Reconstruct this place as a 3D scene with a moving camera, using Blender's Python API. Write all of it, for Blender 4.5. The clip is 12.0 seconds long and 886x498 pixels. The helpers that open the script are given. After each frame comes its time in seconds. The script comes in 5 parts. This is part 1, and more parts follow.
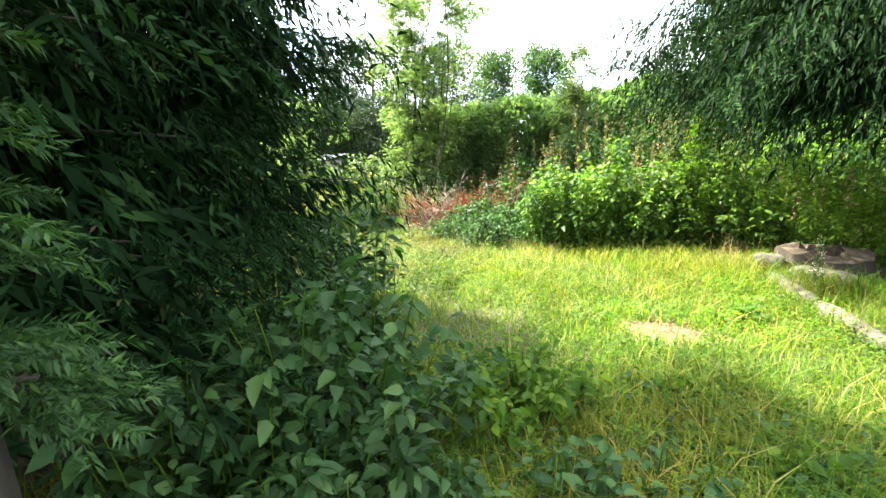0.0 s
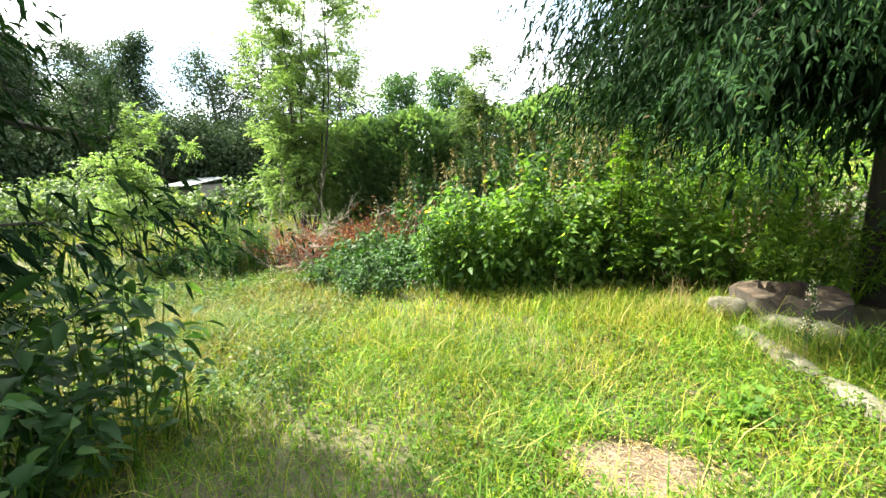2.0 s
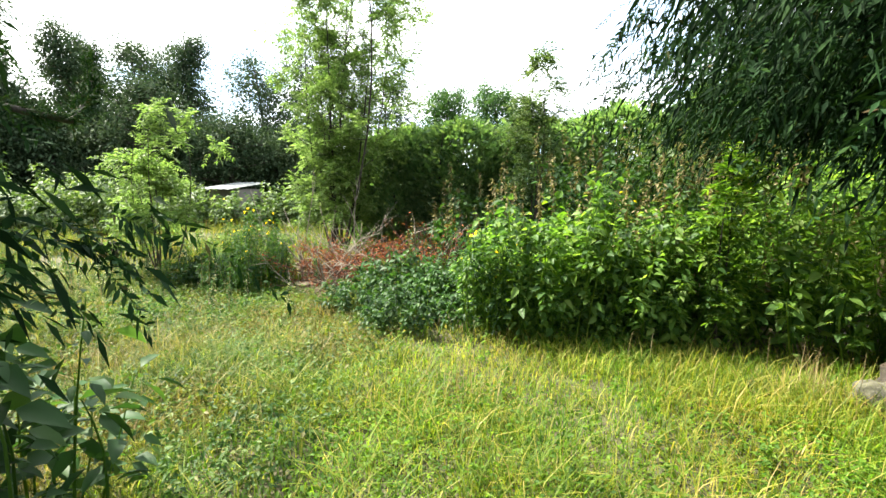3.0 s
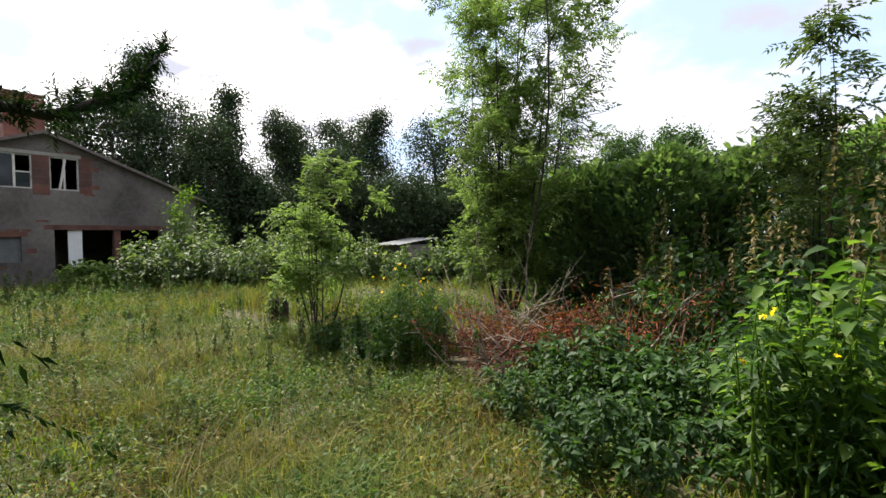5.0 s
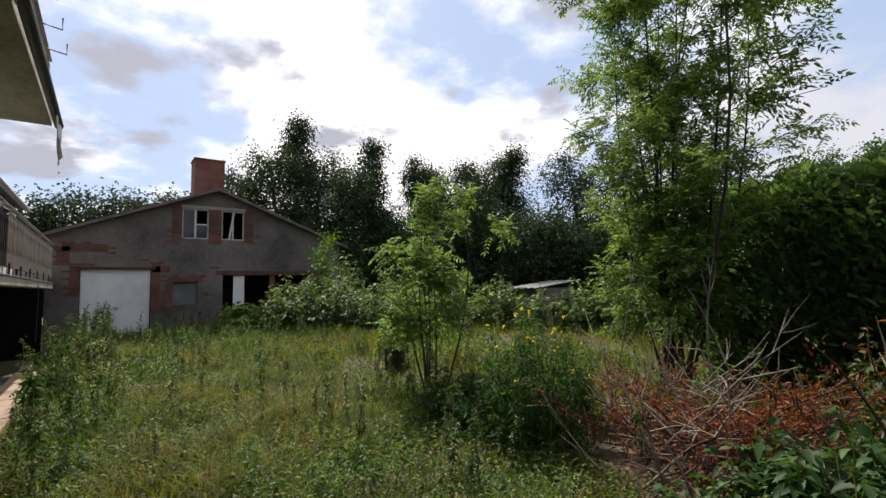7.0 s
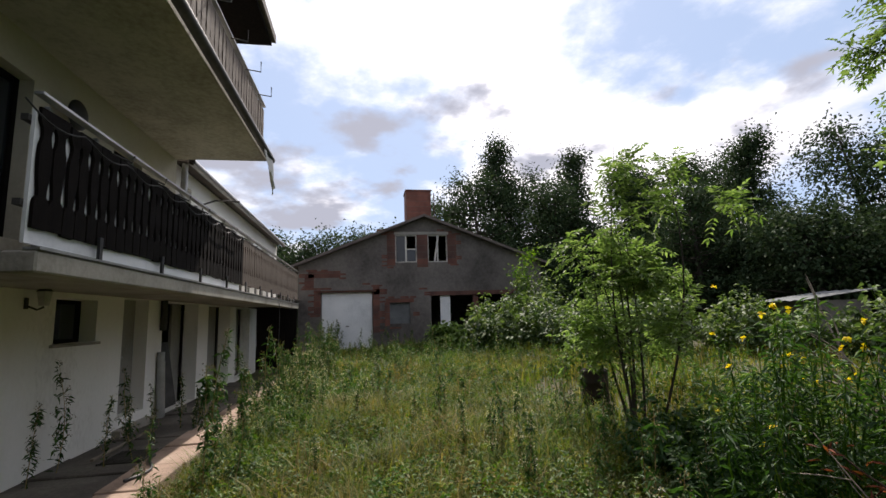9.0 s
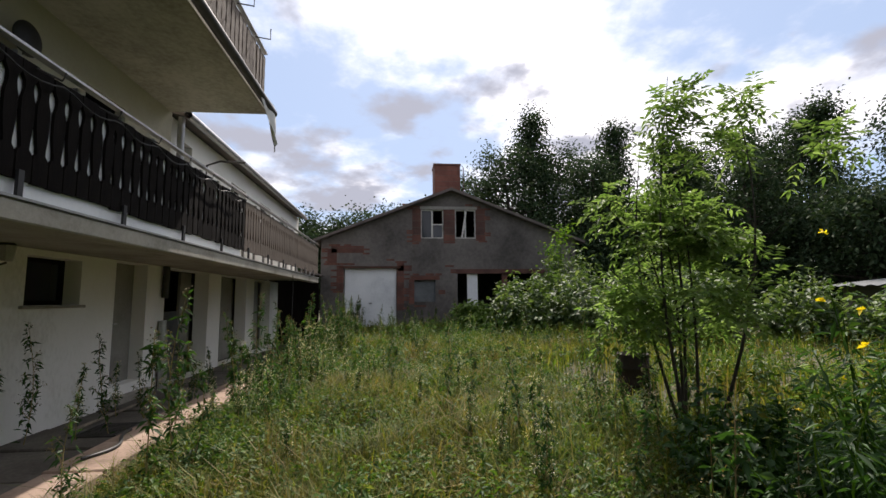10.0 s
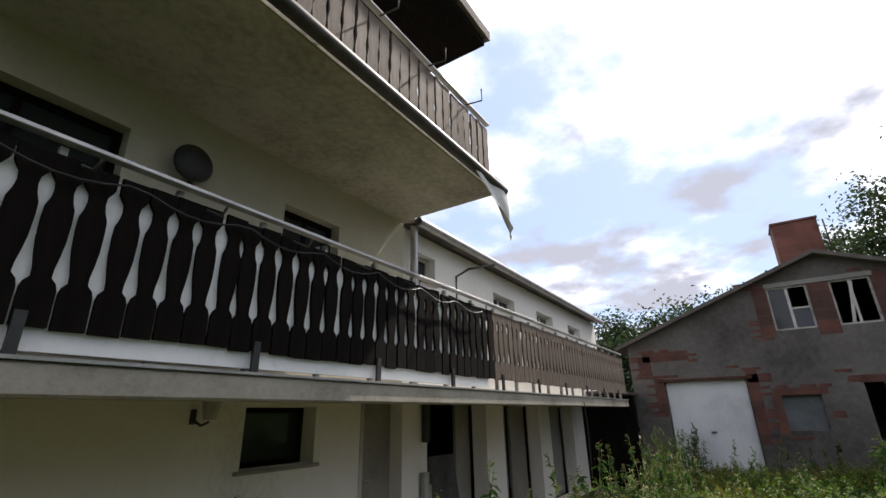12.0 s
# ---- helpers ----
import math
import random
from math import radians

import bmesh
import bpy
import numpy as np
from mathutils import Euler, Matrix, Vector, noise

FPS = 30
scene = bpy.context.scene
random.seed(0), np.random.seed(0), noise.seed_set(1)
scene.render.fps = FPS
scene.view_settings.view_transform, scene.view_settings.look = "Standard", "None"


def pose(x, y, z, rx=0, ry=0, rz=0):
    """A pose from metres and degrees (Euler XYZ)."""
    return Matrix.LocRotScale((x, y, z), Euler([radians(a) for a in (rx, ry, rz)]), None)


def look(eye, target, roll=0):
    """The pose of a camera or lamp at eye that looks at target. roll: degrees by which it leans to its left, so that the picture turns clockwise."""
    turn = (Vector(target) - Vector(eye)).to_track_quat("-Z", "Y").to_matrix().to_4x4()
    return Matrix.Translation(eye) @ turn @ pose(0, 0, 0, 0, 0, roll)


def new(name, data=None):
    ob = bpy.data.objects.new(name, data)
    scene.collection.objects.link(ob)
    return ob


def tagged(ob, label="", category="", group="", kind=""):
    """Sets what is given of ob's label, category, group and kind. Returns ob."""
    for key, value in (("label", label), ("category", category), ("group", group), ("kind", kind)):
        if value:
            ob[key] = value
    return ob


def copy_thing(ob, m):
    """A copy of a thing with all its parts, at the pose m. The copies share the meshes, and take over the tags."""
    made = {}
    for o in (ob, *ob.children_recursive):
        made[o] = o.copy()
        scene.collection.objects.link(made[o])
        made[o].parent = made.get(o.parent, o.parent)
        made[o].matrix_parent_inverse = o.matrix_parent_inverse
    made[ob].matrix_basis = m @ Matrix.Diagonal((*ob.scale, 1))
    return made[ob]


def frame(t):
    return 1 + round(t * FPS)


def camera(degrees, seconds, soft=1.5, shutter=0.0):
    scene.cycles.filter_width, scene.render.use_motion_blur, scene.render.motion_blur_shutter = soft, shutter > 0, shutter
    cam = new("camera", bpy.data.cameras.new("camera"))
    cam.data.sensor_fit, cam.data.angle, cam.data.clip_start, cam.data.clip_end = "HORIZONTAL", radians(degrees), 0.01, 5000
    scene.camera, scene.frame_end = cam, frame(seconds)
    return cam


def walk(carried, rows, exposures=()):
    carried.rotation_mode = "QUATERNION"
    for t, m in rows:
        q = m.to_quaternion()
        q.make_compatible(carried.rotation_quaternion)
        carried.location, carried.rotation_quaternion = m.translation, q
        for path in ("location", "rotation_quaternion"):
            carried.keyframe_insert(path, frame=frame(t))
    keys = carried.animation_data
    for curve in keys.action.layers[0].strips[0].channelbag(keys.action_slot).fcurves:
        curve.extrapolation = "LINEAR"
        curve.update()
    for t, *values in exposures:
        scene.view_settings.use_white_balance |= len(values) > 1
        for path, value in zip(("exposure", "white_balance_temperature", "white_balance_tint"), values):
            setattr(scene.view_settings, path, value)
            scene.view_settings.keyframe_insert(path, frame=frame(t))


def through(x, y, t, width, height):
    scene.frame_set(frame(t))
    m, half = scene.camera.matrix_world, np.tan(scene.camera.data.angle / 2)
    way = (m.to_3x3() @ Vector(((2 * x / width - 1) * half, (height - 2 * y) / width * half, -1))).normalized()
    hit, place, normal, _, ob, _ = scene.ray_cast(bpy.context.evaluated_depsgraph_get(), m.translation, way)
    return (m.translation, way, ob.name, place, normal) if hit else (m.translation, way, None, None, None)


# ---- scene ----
cam = camera(88.4, 12.0)
PATH = [
    (0, (-1.21, 3.315, 1.967), (-1.934, 5.127, 1.525), -2.3),
    (0.5, (-1.319, 3.768, 1.923), (-1.925, 5.625, 1.493), -2.5),
    (1, (-1.35, 4.235, 1.907), (-1.85, 6.127, 1.492), -3.2),
    (1.5, (-1.368, 4.703, 1.902), (-1.769, 6.622, 1.505), -3.2),
    (2, (-1.382, 5.217, 1.886), (-1.745, 7.15, 1.522), -2.5),
    (2.5, (-1.492, 5.711, 1.851), (-1.924, 7.633, 1.506), -0.9),
    (3, (-1.666, 6.178, 1.854), (-2.184, 8.087, 1.565), 0.6),
    (3.5, (-1.846, 6.589, 1.877), (-2.569, 8.439, 1.642), -0.2),
    (3.7, (-1.948, 6.746, 1.841), (-2.76, 8.562, 1.629), 0.0),
    (5.3, (-2.617, 7.96, 1.76), (-3.86, 9.527, 1.751), -1.3),
    (5.5, (-2.683, 8.081, 1.766), (-3.972, 9.61, 1.786), -1.5),
    (6, (-2.859, 8.381, 1.758), (-4.277, 9.788, 1.863), -1.3),
    (6.5, (-3.042, 8.635, 1.715), (-4.558, 9.933, 1.854), -1.0),
    (7, (-3.278, 8.907, 1.67), (-4.883, 10.089, 1.829), -1.2),
    (7.5, (-3.493, 9.148, 1.685), (-5.235, 10.112, 1.882), -1.6),
    (7.7, (-3.594, 9.248, 1.679), (-5.383, 10.117, 1.889), -2.0),
    (9.3, (-4.251, 9.876, 1.391), (-6.213, 10.158, 1.66), -1.6),
    (9.5, (-4.421, 9.965, 1.362), (-6.389, 10.222, 1.609), -1.4),
    (10, (-4.871, 10.137, 1.292), (-6.85, 10.33, 1.51), -0.5),
    (10.5, (-5.349, 10.204, 1.242), (-7.334, 10.307, 1.465), -0.4),
    (11, (-5.884, 10.305, 1.243), (-7.847, 10.207, 1.61), -2.1),
    (11.5, (-6.48, 10.315, 1.336), (-8.344, 9.861, 1.903), -3.2),
    (12, (-7.34, 10.193, 1.69), (-8.915, 9.177, 2.375), -1.2),
]
walk(cam, [(t, look(eye, target, roll)) for t, eye, target, roll in PATH], [(0.0, 3.0, 6500, 5), (1.0, 2.8, 6500, 5), (2.0, 2.6, 6500, 5), (3.7, 1.95, 6500, 6), (5.3, 0.8, 6500, 15), (7.7, 0.35, 6500, 16), (9.3, 0.35, 6400, 17), (11.0, 0.45, 6400, 16), (12.0, 0.6, 6400, 16)])

# ---- light ----
SUN_AZ, SUN_EL = math.atan2(0.2, -1.0), radians(51)
to_sun = Vector((math.cos(SUN_AZ) * math.cos(SUN_EL), math.sin(SUN_AZ) * math.cos(SUN_EL), math.sin(SUN_EL)))
sun_data = bpy.data.lights.new("sun", "SUN")
sun_data.energy, sun_data.angle, sun_data.color = 5.0, radians(1.2), (1.0, 0.93, 0.8)
sun = new("sun", sun_data)
sun.matrix_world = look((0, 0, 40), Vector((0, 0, 40)) - to_sun)
world = bpy.data.worlds.new("sky")
scene.world = world
world.use_nodes = True
wn, wl = world.node_tree.nodes, world.node_tree.links
wn.clear()


def wnode(kind, **values):
    n = wn.new(kind)
    for k, v in values.items():
        n.inputs[k].default_value = v
    return n


sky = wn.new("ShaderNodeTexSky")
sky.sky_type, sky.sun_disc, sky.sun_elevation, sky.sun_rotation = "NISHITA", False, SUN_EL, math.pi / 2 - SUN_AZ
coord = wn.new("ShaderNodeTexCoord")
split = wn.new("ShaderNodeSeparateXYZ")
wl.new(coord.outputs["Generated"], split.inputs[0])
lift = wn.new("ShaderNodeMath")
lift.operation = "ADD"
lift.inputs[1].default_value = 0.22
wl.new(split.outputs["Z"], lift.inputs[0])
flat = wn.new("ShaderNodeVectorMath")
flat.operation = "DIVIDE"
both = wn.new("ShaderNodeCombineXYZ")
for k in range(3):
    wl.new(lift.outputs[0], both.inputs[k])
wl.new(coord.outputs["Generated"], flat.inputs[0])
wl.new(both.outputs[0], flat.inputs[1])


def cloud_noise(scale, detail, rough, seed, low, high):
    n = wn.new("ShaderNodeTexNoise")
    n.noise_dimensions = "4D"
    n.inputs["W"].default_value, n.inputs["Scale"].default_value = seed, scale
    n.inputs["Detail"].default_value, n.inputs["Roughness"].default_value = detail, rough
    wl.new(flat.outputs[0], n.inputs["Vector"])
    r = wn.new("ShaderNodeMapRange")
    r.interpolation_type = "SMOOTHSTEP"
    r.inputs["From Min"].default_value, r.inputs["From Max"].default_value = low, high
    wl.new(n.outputs["Fac"], r.inputs["Value"])
    return r.outputs["Result"]


def wmix(fac, a, b):
    m = wn.new("ShaderNodeMix")
    m.data_type = "RGBA"
    for value, sock in ((fac, m.inputs["Factor"]), (a, m.inputs[6]), (b, m.inputs[7])):
        if isinstance(value, (tuple, float)):
            sock.default_value = value
        else:
            wl.new(value, sock)
    return m.outputs[2]


# bright haze round the sun, white cloud and its grey bellies
dot = wn.new("ShaderNodeVectorMath")
dot.operation = "DOT_PRODUCT"
dot.inputs[1].default_value = to_sun
wl.new(coord.outputs["Generated"], dot.inputs[0])
glow = wn.new("ShaderNodeMapRange")
glow.interpolation_type = "SMOOTHSTEP"
glow.inputs["From Min"].default_value, glow.inputs["From Max"].default_value = 0.45, 1.0
wl.new(dot.outputs["Value"], glow.inputs["Value"])
white = wmix(glow.outputs["Result"], (6.6, 6.8, 7.2, 1), (15.0, 14.7, 14.2, 1))
blue = wmix(0.7, sky.outputs[0], (5.0, 6.4, 8.4, 1))
cover = wmix(cloud_noise(1.6, 9, 0.55, 4.2, 0.38, 0.54), blue, white)
grey = wmix(cloud_noise(2.6, 7, 0.5, 11.7, 0.54, 0.64), cover, (4.4, 4.6, 5.2, 1))
back = wnode("ShaderNodeBackground", Strength=0.092)
wl.new(grey, back.inputs["Color"])
wl.new(back.outputs[0], wn.new("ShaderNodeOutputWorld").inputs["Surface"])


# ---- materials ----
def material(name, rough=0.8, metal=0.0):
    m = bpy.data.materials.new(name)
    m.use_nodes = True
    b = m.node_tree.nodes["Principled BSDF"]
    b.inputs["Roughness"].default_value, b.inputs["Metallic"].default_value = rough, metal
    return m, m.node_tree.nodes, m.node_tree.links, b


def ramp(nodes, stops):
    r = nodes.new("ShaderNodeValToRGB")
    e = r.color_ramp.elements
    while len(e) < len(stops):
        e.new(0.5)
    for el, (p, c) in zip(e, stops):
        el.position, el.color = p, (*c, 1)
    return r


def noisy(name, stops, scale=3.0, fine=40.0, rough=0.8, bump=0.3, depth=0.01, metal=0.0, stretch=(1, 1, 1), streak=None):
    """A surface coloured by coarse noise along stops, broken up by fine noise, with relief."""
    m, nodes, links, b = material(name, rough, metal)
    tc = nodes.new("ShaderNodeTexCoord")
    mp = nodes.new("ShaderNodeMapping")
    mp.inputs["Scale"].default_value = stretch
    links.new(tc.outputs["Object"], mp.inputs[0])
    big, small = nodes.new("ShaderNodeTexNoise"), nodes.new("ShaderNodeTexNoise")
    for n, s, d in ((big, scale, 6), (small, fine, 4)):
        n.inputs["Scale"].default_value, n.inputs["Detail"].default_value, n.inputs["Roughness"].default_value = s, d, 0.6
        links.new(mp.outputs[0], n.inputs["Vector"])
    add = nodes.new("ShaderNodeMath")
    add.operation = "MULTIPLY_ADD"
    add.inputs[1].default_value = 0.35
    links.new(small.outputs["Fac"], add.inputs[0])
    sub = nodes.new("ShaderNodeMath")
    sub.operation = "SUBTRACT"
    sub.inputs[1].default_value = 0.175
    links.new(big.outputs["Fac"], sub.inputs[0])
    links.new(sub.outputs[0], add.inputs[2])
    r = ramp(nodes, stops)
    links.new(add.outputs[0], r.inputs[0])
    links.new(r.outputs[0], b.inputs["Base Color"])
    if bump:
        bp = nodes.new("ShaderNodeBump")
        bp.inputs["Strength"].default_value, bp.inputs["Distance"].default_value = bump, depth
        links.new(small.outputs["Fac"], bp.inputs["Height"])
        links.new(bp.outputs[0], b.inputs["Normal"])
    return m


def leafy(name, stops, through=0.4, rough=0.5, drift=0.0, glow=(1.5, 1.6, 0.6)):
    """Leaf: colour drawn leaf by leaf from stops, light passing through the blade."""
    m, nodes, links, b = material(name, rough)
    b.inputs["Specular IOR Level"].default_value = 0.22
    g = nodes.new("ShaderNodeNewGeometry")
    r = ramp(nodes, stops)
    links.new(g.outputs["Random Per Island"], r.inputs[0])
    tc, n = nodes.new("ShaderNodeTexCoord"), nodes.new("ShaderNodeTexNoise")
    n.inputs["Scale"].default_value, n.inputs["Detail"].default_value = 1.3, 3
    links.new(tc.outputs["Object"], n.inputs["Vector"])
    hsv = nodes.new("ShaderNodeHueSaturation")
    mr = nodes.new("ShaderNodeMapRange")
    mr.inputs["From Min"].default_value, mr.inputs["From Max"].default_value = 0.3, 0.7
    mr.inputs["To Min"].default_value, mr.inputs["To Max"].default_value = 0.75, 1.25
    links.new(n.outputs["Fac"], mr.inputs["Value"])
    links.new(mr.outputs[0], hsv.inputs["Value"])
    links.new(r.outputs[0], hsv.inputs["Color"])
    if drift:
        n2, m2 = nodes.new("ShaderNodeTexNoise"), nodes.new("ShaderNodeMapRange")
        n2.inputs["Scale"].default_value, n2.inputs["Detail"].default_value = 0.9, 4
        m2.inputs["From Min"].default_value, m2.inputs["From Max"].default_value = 0.35, 0.65
        m2.inputs["To Min"].default_value, m2.inputs["To Max"].default_value = 0.5 - drift, 0.5 + drift
        links.new(tc.outputs["Object"], n2.inputs["Vector"])
        links.new(n2.outputs["Fac"], m2.inputs["Value"])
        links.new(m2.outputs[0], hsv.inputs["Hue"])
    links.new(hsv.outputs[0], b.inputs["Base Color"])
    t = nodes.new("ShaderNodeBsdfTranslucent")
    warm = nodes.new("ShaderNodeMix")
    warm.data_type, warm.blend_type = "RGBA", "MULTIPLY"
    warm.inputs["Factor"].default_value = 1.0
    warm.inputs[7].default_value = (*glow, 1)
    links.new(hsv.outputs[0], warm.inputs[6])
    links.new(warm.outputs[2], t.inputs["Color"])
    mix = nodes.new("ShaderNodeMixShader")
    mix.inputs[0].default_value = through
    links.new(b.outputs[0], mix.inputs[1])
    links.new(t.outputs[0], mix.inputs[2])
    links.new(mix.outputs[0], nodes["Material Output"].inputs["Surface"])
    return m


def brickwork(name, a, b_, mortar, scale=1.0):
    m, nodes, links, b = material(name, 0.9)
    tc, mp = nodes.new("ShaderNodeTexCoord"), nodes.new("ShaderNodeMapping")
    mp.inputs["Rotation"].default_value = (radians(90), 0, radians(90))
    links.new(tc.outputs["Object"], mp.inputs[0])
    k = nodes.new("ShaderNodeTexBrick")
    k.inputs["Color1"].default_value, k.inputs["Color2"].default_value, k.inputs["Mortar"].default_value = (*a, 1), (*b_, 1), (*mortar, 1)
    k.inputs["Scale"].default_value = scale
    k.inputs["Brick Width"].default_value, k.inputs["Row Height"].default_value, k.inputs["Mortar Size"].default_value = 0.25, 0.075, 0.008
    links.new(mp.outputs[0], k.inputs["Vector"])
    n = nodes.new("ShaderNodeTexNoise")
    n.inputs["Scale"].default_value, n.inputs["Detail"].default_value = 2.5, 6
    links.new(tc.outputs["Object"], n.inputs["Vector"])
    mx = nodes.new("ShaderNodeMix")
    mx.data_type, mx.blend_type = "RGBA", "MULTIPLY"
    mx.inputs["Factor"].default_value = 0.7
    rr = ramp(nodes, [(0.3, (0.45, 0.42, 0.4)), (0.65, (1.1, 1.05, 1.0))])
    links.new(n.outputs["Fac"], rr.inputs[0])
    links.new(k.outputs["Color"], mx.inputs[6])
    links.new(rr.outputs[0], mx.inputs[7])
    links.new(mx.outputs[2], b.inputs["Base Color"])
    return m


def glassy(name, tint=(0.02, 0.025, 0.03)):
    m, nodes, links, b = material(name, 0.06)
    b.inputs["Base Color"].default_value = (*tint, 1)
    return m


GRASS = leafy("grass", [(0.0, (0.035, 0.075, 0.007)), (0.3, (0.085, 0.15, 0.012)), (0.65, (0.16, 0.215, 0.02)), (0.88, (0.27, 0.26, 0.045)), (1.0, (0.36, 0.29, 0.1))], 0.45, 0.55, 0.03)
MEADOW = leafy("meadow_grass", [(0.0, (0.03, 0.05, 0.008)), (0.3, (0.085, 0.112, 0.018)), (0.72, (0.15, 0.16, 0.032)), (0.93, (0.22, 0.19, 0.068)), (1.0, (0.32, 0.26, 0.12))], 0.4, 0.6, 0.045)
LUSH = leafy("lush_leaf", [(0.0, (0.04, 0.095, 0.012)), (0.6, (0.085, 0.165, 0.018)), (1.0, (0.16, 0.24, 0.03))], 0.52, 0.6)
# darker leaf green; on the shaded plants it stands in for shade
SHADE = leafy("dark_shade_leaf", [(0.0, (0.02, 0.05, 0.014)), (0.7, (0.035, 0.085, 0.024)), (1.0, (0.07, 0.13, 0.035))], 0.35, 0.55)
ASH = leafy("ash_leaf", [(0.0, (0.075, 0.135, 0.03)), (0.6, (0.135, 0.2, 0.055)), (1.0, (0.2, 0.265, 0.1))], 0.52, 0.5, 0.0, (1.3, 1.4, 0.85))
THICKET = leafy("thicket_leaf", [(0.0, (0.035, 0.08, 0.02)), (0.5, (0.08, 0.155, 0.032)), (0.9, (0.145, 0.23, 0.05)), (1.0, (0.22, 0.3, 0.08))], 0.52, 0.5)
GREYLEAF = leafy("grey_green_leaf", [(0.0, (0.035, 0.065, 0.024)), (0.6, (0.08, 0.125, 0.05)), (1.0, (0.17, 0.215, 0.12))], 0.35, 0.55)
HERB = leafy("meadow_herb", [(0.0, (0.025, 0.06, 0.012)), (0.6, (0.06, 0.115, 0.02)), (0.9, (0.12, 0.17, 0.035)), (1.0, (0.2, 0.17, 0.07))], 0.35, 0.55, 0.02)
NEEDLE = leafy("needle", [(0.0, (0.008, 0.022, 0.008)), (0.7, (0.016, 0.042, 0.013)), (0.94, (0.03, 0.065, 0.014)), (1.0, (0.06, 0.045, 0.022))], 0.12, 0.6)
# near-black copy of NEEDLE: the crown's inner shade is put into its colour
INNER_SHADE = leafy("inner_shade_needle", [(0.0, (0.004, 0.011, 0.004)), (0.8, (0.011, 0.028, 0.009)), (1.0, (0.02, 0.045, 0.012))], 0.1, 0.7)
FOREST = leafy("forest_leaf", [(0.0, (0.024, 0.045, 0.022)), (0.7, (0.042, 0.066, 0.034)), (1.0, (0.075, 0.1, 0.055))], 0.2, 0.6, 0.0, (1.3, 1.4, 0.85))
for dull in (NEEDLE, INNER_SHADE, FOREST):
    dull.node_tree.nodes["Principled BSDF"].inputs["Specular IOR Level"].default_value = 0.04
HEDGE = leafy("hedge_leaf", [(0.0, (0.06, 0.115, 0.055)), (0.7, (0.105, 0.17, 0.08)), (1.0, (0.16, 0.22, 0.11))], 0.5, 0.6)
DEAD = leafy("dead_needle", [(0.0, (0.05, 0.016, 0.01)), (0.6, (0.15, 0.04, 0.02)), (1.0, (0.3, 0.1, 0.05))], 0.25, 0.7)
STRAW = leafy("dry_stem", [(0.0, (0.2, 0.13, 0.06)), (1.0, (0.38, 0.3, 0.16))], 0.2, 0.8)
SEED = leafy("seed_head", [(0.0, (0.1, 0.08, 0.035)), (1.0, (0.26, 0.22, 0.12))], 0.2, 0.8)
YELLOW = leafy("yellow_petal", [(0.0, (0.7, 0.5, 0.01)), (1.0, (0.8, 0.65, 0.03))], 0.35, 0.5)
PALE = leafy("pale_blossom", [(0.0, (0.5, 0.46, 0.36)), (1.0, (0.65, 0.6, 0.52))], 0.3, 0.6)
BARK = noisy("bark", [(0.3, (0.018, 0.014, 0.011)), (0.6, (0.045, 0.036, 0.027)), (0.8, (0.085, 0.07, 0.052))], 4, 60, 0.9, 0.8, 0.01, stretch=(1, 1, 0.25))
DEADWOOD = noisy("dead_twig", [(0.3, (0.03, 0.018, 0.012)), (0.7, (0.11, 0.062, 0.04))], 5, 60, 0.9, 0.4)
TWIG = noisy("grey_wood", [(0.3, (0.1, 0.08, 0.062)), (0.7, (0.3, 0.255, 0.2))], 5, 60, 0.85, 0.4)
SOIL = noisy("soil", [(0.25, (0.035, 0.036, 0.014)), (0.5, (0.06, 0.056, 0.024)), (0.72, (0.1, 0.085, 0.045))], 0.9, 30, 0.95, 0.8, 0.03)
LITTER = noisy("needle_litter", [(0.25, (0.04, 0.03, 0.018)), (0.48, (0.1, 0.068, 0.044)), (0.7, (0.19, 0.14, 0.1))], 5, 60, 0.95, 0.8, 0.02)
WHITE_WALL = noisy("white_render", [(0.2, (0.56, 0.545, 0.49)), (0.4, (0.78, 0.77, 0.72)), (0.7, (0.85, 0.84, 0.8))], 0.7, 22, 0.9, 0.25, 0.006, stretch=(1, 1, 0.6))
CREAM = noisy("cream_render", [(0.2, (0.36, 0.33, 0.25)), (0.5, (0.52, 0.49, 0.39)), (0.8, (0.58, 0.56, 0.47))], 0.8, 25, 0.9, 0.25, 0.006)
SOFFIT = noisy("soffit_paint", [(0.3, (0.24, 0.22, 0.17)), (0.5, (0.46, 0.44, 0.37)), (0.8, (0.6, 0.58, 0.52))], 0.55, 18, 0.9, 0.2, 0.005)
GREY_WALL = noisy("grey_render", [(0.28, (0.052, 0.047, 0.043)), (0.48, (0.11, 0.1, 0.092)), (0.72, (0.175, 0.16, 0.147))], 0.6, 10, 0.95, 0.5, 0.012)
BRICK = brickwork("brick", (0.145, 0.062, 0.046), (0.085, 0.046, 0.038), (0.095, 0.083, 0.074))
CHIMNEY = brickwork("chimney_brick", (0.2, 0.08, 0.058), (0.155, 0.062, 0.046), (0.14, 0.1, 0.085))
CONCRETE = noisy("concrete", [(0.25, (0.16, 0.145, 0.12)), (0.5, (0.3, 0.28, 0.24)), (0.8, (0.42, 0.39, 0.34))], 1.6, 30, 0.9, 0.5, 0.008)
DARK_CONCRETE = noisy("dark_concrete", [(0.25, (0.035, 0.03, 0.025)), (0.5, (0.085, 0.075, 0.062)), (0.8, (0.2, 0.18, 0.15))], 1.3, 26, 0.92, 0.6, 0.01)
